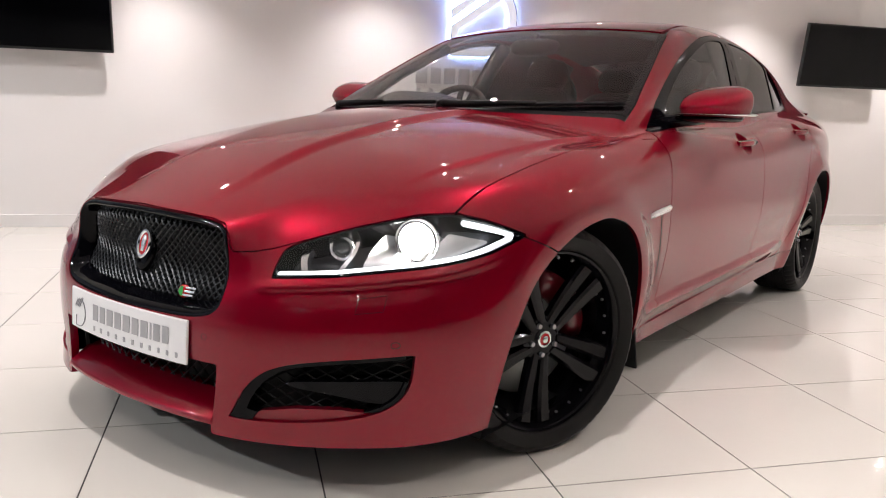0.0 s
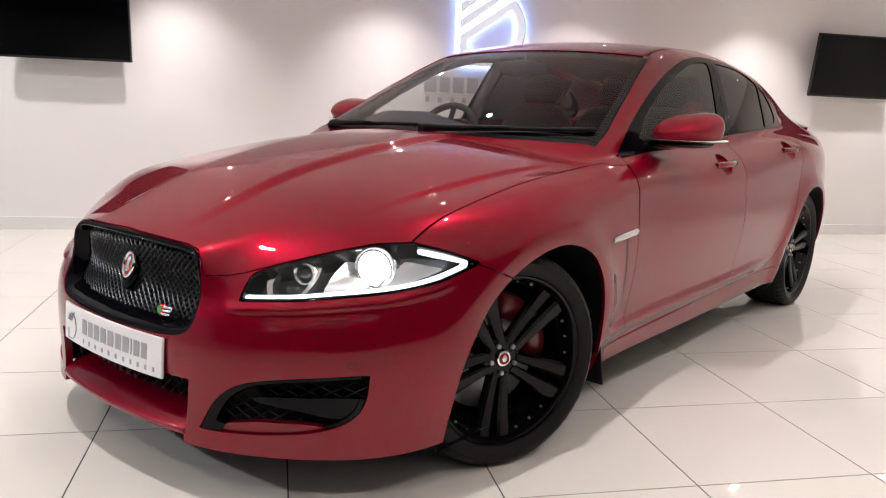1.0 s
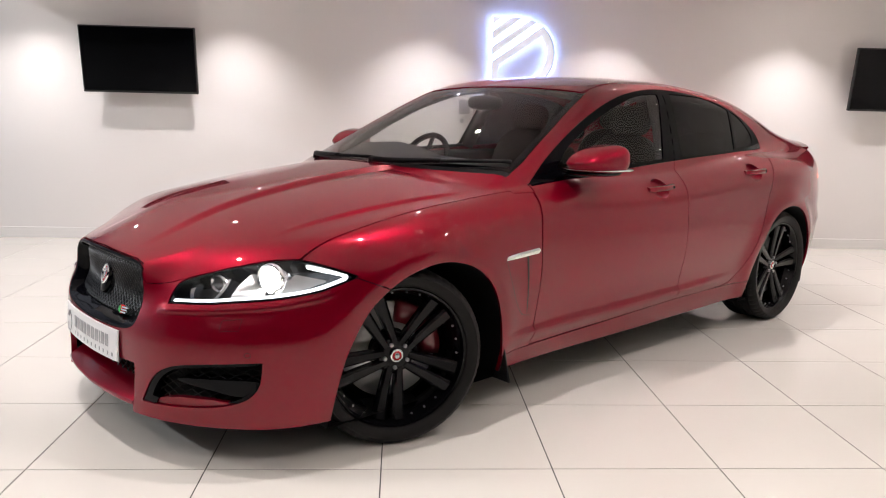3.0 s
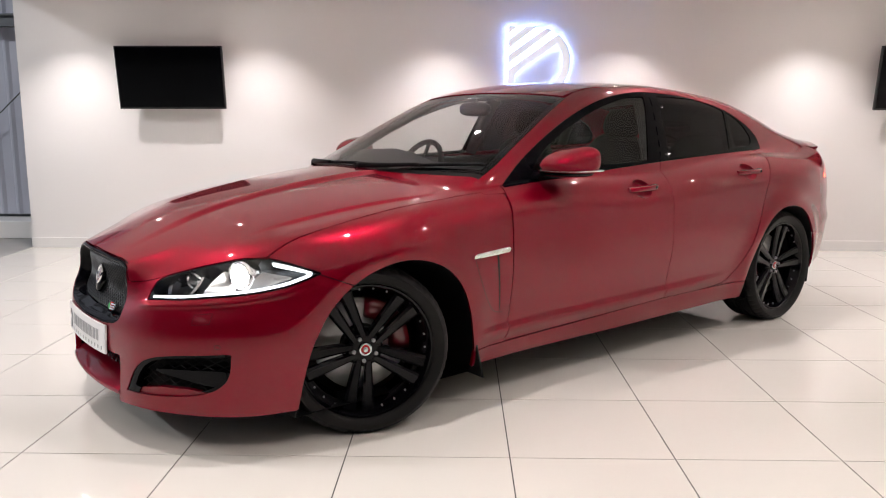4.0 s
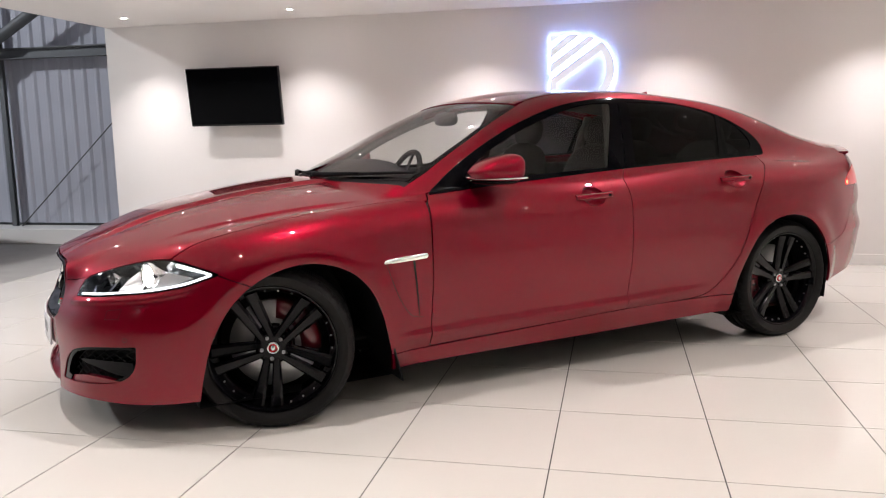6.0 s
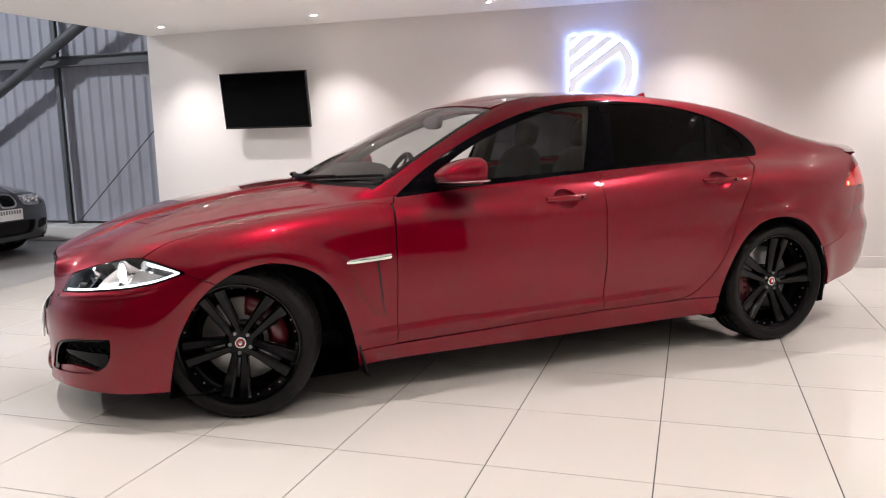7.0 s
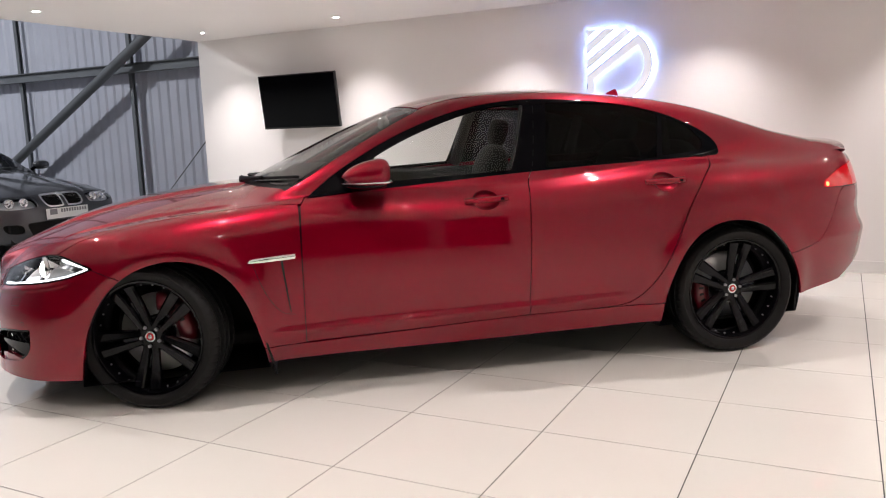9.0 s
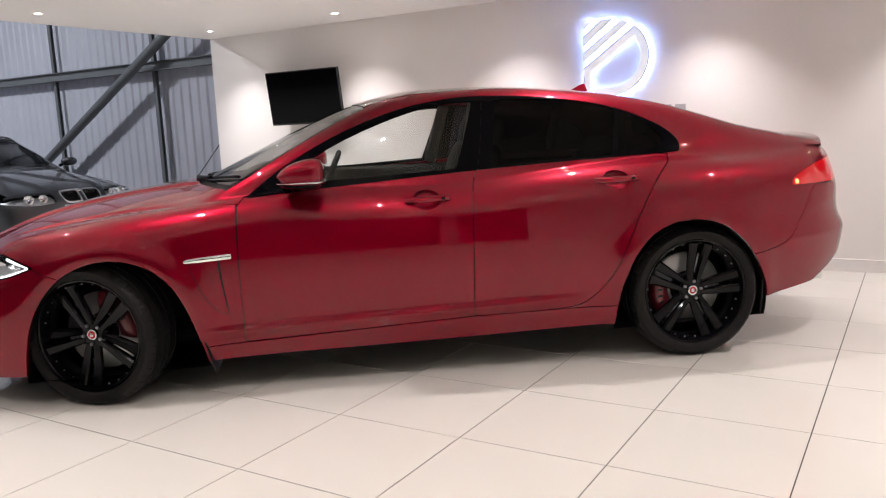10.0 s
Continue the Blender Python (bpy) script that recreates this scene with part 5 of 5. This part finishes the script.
c_roof = spline([(1.9, 1.29), (2.2, 1.34), (2.6, 1.365), (3.0, 1.34), (3.5, 1.21), (3.9, 1.06), (4.3, .95)])


def coupe_form(x, y, z):
    s = np.abs(y)
    top = c_deck(x) - .16 * s**2 + .018 * (1 - step(s, .30 + .06 * x, .38 + .08 * x)) * step(x, .02, .3) * (1 - step(x, 1.3, 1.6))
    w = c_side(x) - .30 * (z - .55)**2 + .018 * np.exp(-((np.hypot(x - .80, z - .31) - .39) / .07)**2)
    low = smax(smax(z - top, s - w, .09), c_nose(s) + c_back(z) - x, .06)
    low = smax(low, x - 4.46 + .35 * s**4, .08)
    cab = smax(z - c_roof(x) + .10 * s**2, s - (.70 - .42 * (z - .95) - .08 * step(x, 2.6, 4.2)), .09)
    cab = smax(smax(cab, (c_screen(z) + .35 * s**2 - x) * .45, .05), .8 - z, .02)
    return smin(low, cab, .03)


coupe = empty("coupe", pose(-4.20, 2.63, 0, 0, 0, 180), "dark grey metallic coupe parked on the concrete floor", "car")
CG = end_grid(coupe_form, .75, -1, 0, 112, 110, .16, .80, 70)
CT = top_grid(coupe_form, -.02, 1.55, 110, -.86, 0, 64)
CS = side_grid(coupe_form, .2, 4.40, .022, na=90, axis_z=.55)
C_LAMP = outline([(.315, .575), (.33, .560), (.45, .548), (.60, .545), (.80, .58), (.825, .60), (.81, .622), (.70, .655), (.52, .665), (.36, .662), (.315, .650)], 2)
C_KID = outline([(.018, .552), (.03, .540), (.17, .536), (.225, .556), (.250, .62), (.236, .672), (.20, .682), (.035, .687), (.018, .676)], 2)
C_MOUTH = outline([(0, .40), (.42, .40), (.47, .385), (.42, .27), (.38, .25), (0, .24), (-.38, .25), (-.42, .27), (-.47, .385), (-.42, .40)], 2)
C_FOG = outline([(.50, .385), (.66, .395), (.69, .38), (.66, .30), (.52, .285), (.48, .30)], 2)
C_ARCH = lambda V: np.minimum(np.hypot(V[:, 0] - .80, V[:, 2] - .31) - .365, np.hypot(V[:, 0] - 3.53, V[:, 2] - .31) - .365)
c_lampf = lambda V: np.where(V[:, 0] < .6, C_LAMP(-V[:, 1], V[:, 2]), .05)


def c_panel(name, grid, fns, mat, fold=.012, d=0.0, whole=True, label="", one=False):
    V, F = cut(grid, *fns)
    if d:
        V = inset(V, coupe_form, d)
    if whole:
        V, F = weld(*both(V, F))
    if fold:
        V, F = rim(V, F, coupe_form, fold)
    a = put(name, V, F, mat, coupe, label=label)
    if not whole:
        put(name, V * (1, -1, 1), [f[::-1] for f in F], mat, coupe, label=label)
    return a


c_bon = lambda V: -V[:, 1] - (.70 + .03 * V[:, 0])
c_front = lambda s: np.interp(s, [0, .20, .24, .33, .55, .72, .85], [.690, .686, .674, .668, .669, .659, .60])
c_rear = lambda s: 1.28 + .35 * s**2
c_edge = lambda V: -V[:, 1] - np.interp(V[:, 2], [.88, 1.0, 1.2, 1.34], [.70, .665, .585, .52])
c_top = lambda V: V[:, 0] - 2.16 - .12 * V[:, 1]**2
C_DLO = outline([(1.48, .93), (1.5, .925), (3.3, .985), (3.55, 1.0), (3.45, 1.08), (3.0, 1.24), (2.6, 1.285), (2.2, 1.25), (1.8, 1.08)], 2)
c_panel("bonnet", CT, [lambda V: c_bon(V) + .002, lambda V: c_front(-V[:, 1]) + .002 - V[:, 2], lambda V: V[:, 0] - c_rear(-V[:, 1])], GREY_PAINT)
c_panel("front_bumper", CG, [lambda V: V[:, 2] - c_front(-V[:, 1]) + .001, lambda V: .002 - c_lampf(V), lambda V: -C_KID(-V[:, 1], V[:, 2]), lambda V: -C_MOUTH(V[:, 1], V[:, 2]), lambda V: -C_FOG(-V[:, 1], V[:, 2]),
                             lambda V: .20 - V[:, 2], lambda V: -C_ARCH(V), lambda V: V[:, 0] - .62], GREY_PAINT, .02)
c_panel("body_side", CS, [lambda V: .60 - V[:, 0], lambda V: -C_ARCH(V), lambda V: .19 - V[:, 2], lambda V: -C_DLO(V[:, 0], V[:, 2]), lambda V: np.where(V[:, 0] < 1.40, .002 - c_bon(V), -.05),
                          lambda V: np.where((V[:, 0] >= 1.2) & (V[:, 0] < 2.2), np.maximum(-c_edge(V), -.05), -.05)], GREY_PAINT)
c_panel("roof", CS, [lambda V: 2.0 - V[:, 0], lambda V: .002 - c_top(V), lambda V: c_edge(V) - .0, lambda V: 1.1 - V[:, 2]], GREY_PAINT)
c_panel("windscreen", side_grid(coupe_form, 1.15, 2.3, .02, 0, 90, 60, .6), [lambda V: c_edge(V) + .003, lambda V: c_top(V) + .003, lambda V: c_rear(-V[:, 1]) + .03 - V[:, 0]], SCREEN_GLASS, 0, .004)
c_panel("side_window", CS, [lambda V: C_DLO(V[:, 0], V[:, 2])], TINT_GLASS, 0, .004, False)
c_panel("headlamp", CG, [lambda V: c_lampf(V) + .001], CLEAR, 0, 0, False, "clear headlamp cover")
c_panel("headlamp_bowl", CG, [lambda V: c_lampf(V) - .002], STEEL, 0, .05, False)
for sg in (-1, 1):
    for yy, r in ((.43, .046), (.57, .050)):
        x = float(face_x(lambda a, b, c: coupe_form(a + .6, b, c), np.array([-yy]), np.array([.605]))[0]) + .6
        V, F = lathe([(0, -.01), (r * .6, -.006), (r * .8, .004), (r * .86, -.012), (r, -.014), (r * 1.05, .01)], 28)
        put("lamp_ring", V, F, LAMP_CHROME, coupe, m=pose(x + .03, sg * yy, .605, 0, 0, -90), label="round chrome lamp ring")
    V, F = cut(CG, lambda V: C_KID(-V[:, 1], V[:, 2]), lambda V: -C_KID(-V[:, 1], V[:, 2]) - .017)
    V, F = rim(inset(V, coupe_form, -.004), F, coupe_form, .05)
    put("kidney_frame", V * (1, -sg, 1), [f if sg < 0 else f[::-1] for f in F], SILVER, coupe, label="chrome kidney grille frame")
    V, F = [], []
    for yy in np.linspace(.038, .230, 11):
        zs = np.linspace(.542, .682, 10)
        ok = C_KID(np.full(10, yy), zs) < -.006
        zs = zs[ok]
        if len(zs) > 1:
            x = face_x(lambda a, b, c: coupe_form(a + .6, b, c), np.full(len(zs), -yy), zs) + .6 + .012
            v, f = tube(np.stack([x, np.full(len(zs), sg * yy), zs], 1), .0035, 5)
            F += [tuple(i + len(V) for i in g) for g in f]
            V += list(v)
    put("kidney_bars", V, F, GLOSS_BLACK, coupe, label="black upright grille bars")
c_panel("kidney_backing", CG, [lambda V: C_KID(-V[:, 1], V[:, 2])], DARK, 0, .05, False)
c_panel("mouth_backing", CG, [lambda V: C_MOUTH(V[:, 1], V[:, 2]) - .01], DARK, 0, .07)
c_panel("fog_backing", CG, [lambda V: C_FOG(-V[:, 1], V[:, 2]) - .01], DARK, 0, .05, False)
V, F = lathe([(0, -.003), (.028, -.003), (.033, 0), (.033, .01)], 28)
put("bonnet_badge", V, F, SILVER, coupe, m=pose(.115, 0, .677, -60, 0, -90), label="round silver badge")
cp = part("number_plate", box(-.012, -.004, -.26, .26, .415, .527, .003), PLATE_WHITE, coupe, "white show plate with grey bars")
for i in range(10):
    part("plate_bar", box(-.0130, -.0122, .085 - i * .033 - .022, .085 - i * .033, .478, .515), SIGN_LINE, cp)
part("plate_bar", box(-.0130, -.0122, .13, .22, .46, .52), SIGN_LINE, cp)
for sg in (-1, 1):
    V, F = ellipsoid((1.62, sg * .93, .955), (.07, .10, .055), 2.6)
    mo = put("door_mirror", V, F, GREY_PAINT, coupe)
    V, F = tube([(1.60, sg * .78, .91), (1.62, sg * .86, .93)], .02, 8)
    put("mirror_arm", V, F, GLOSS_BLACK, mo)
part("underbody", box(.1, 4.3, -.62, .62, .18, .5), DARK, coupe)
part("cabin_floor", box(1.2, 3.8, -.62, .62, .5, .86, .05), LEATHER, coupe)
for sg in (-1, 1):
    V, F = ellipsoid((2.35, sg * .35, 1.0), (.09, .23, .22), 2.8, 24, 14)
    put("seat", V, F, LEATHER, coupe)
    V, F = ellipsoid((2.42, sg * .35, 1.21), (.05, .12, .07), 2.8, 20, 12)
    put("headrest", V, F, LEATHER, coupe)
part("screen_sticker", box(1.62, 1.64, .14, .50, .985, 1.06, .002), BLACK, coupe, "dark card behind the windscreen")
wheel(pose(.80, -.73, .328), 10, coupe)
wheel(pose(.80, .73, .328, 0, 0, 180), 10, coupe)
wheel(pose(3.53, -.73, .328), 40, coupe)
wheel(pose(3.53, .73, .328, 0, 0, 180), 40, coupe)


# ---- the nose sits a little to the far side of the axis ----
def nose_shift(x, y):
    return .016 * (1 - step(x, .0, 1.3)) * (1 + np.clip(y / .1, -1, 1))


def plain(ob):
    return ob == car or (ob.matrix_basis == Matrix() and plain(ob.parent))


moved = [ob for ob in car.children_recursive if plain(ob.parent)]
for ob in moved:
    if plain(ob) and ob.data:
        co = np.empty(len(ob.data.vertices) * 3)
        ob.data.vertices.foreach_get("co", co)
        co = co.reshape(-1, 3)
        co[:, 1] += nose_shift(co[:, 0], co[:, 1])
        ob.data.vertices.foreach_set("co", co.ravel())
        ob.data.update()
    else:
        x, y, z = ob.matrix_basis.translation
        ob.matrix_basis.translation.y = y + float(nose_shift(x, y))


# ---- floor tiles ----
w = PITCH - .0044
bm = box(-w / 2, w / 2, -w / 2, w / 2, -.012, 0, .0004, seg=1)
base = part("tile", bm, TILE, ground)
data = base.data
bpy.data.objects.remove(base)
i0, i1 = math.ceil((LEFT_X - TX) / PITCH), math.floor((RIGHT_X - TX) / PITCH)
j0, j1 = math.ceil((BACK_Y - TY) / PITCH), math.floor((WALL_Y - TY) / PITCH)
for i in range(i0 - 1, i1 + 1):
    for j in range(j0, j1 + 1):
        cx, cy = TX + (i + .5) * PITCH, TY + (j + .5) * PITCH
        ax, bx_ = max(cx - w / 2, LEFT_X + .001), min(cx + w / 2, RIGHT_X - .002)
        ay, by = max(cy - w / 2, BACK_Y + .001), min(cy + w / 2, WALL_Y - .018)
        if bx_ - ax < .01 or by - ay < .01:
            continue
        o = new("tile", data)
        o.parent = ground
        o.matrix_basis = Matrix.Translation(((ax + bx_) / 2, (ay + by) / 2, 0)) @ Matrix.Diagonal(((bx_ - ax) / w, (by - ay) / w, 1, 1))
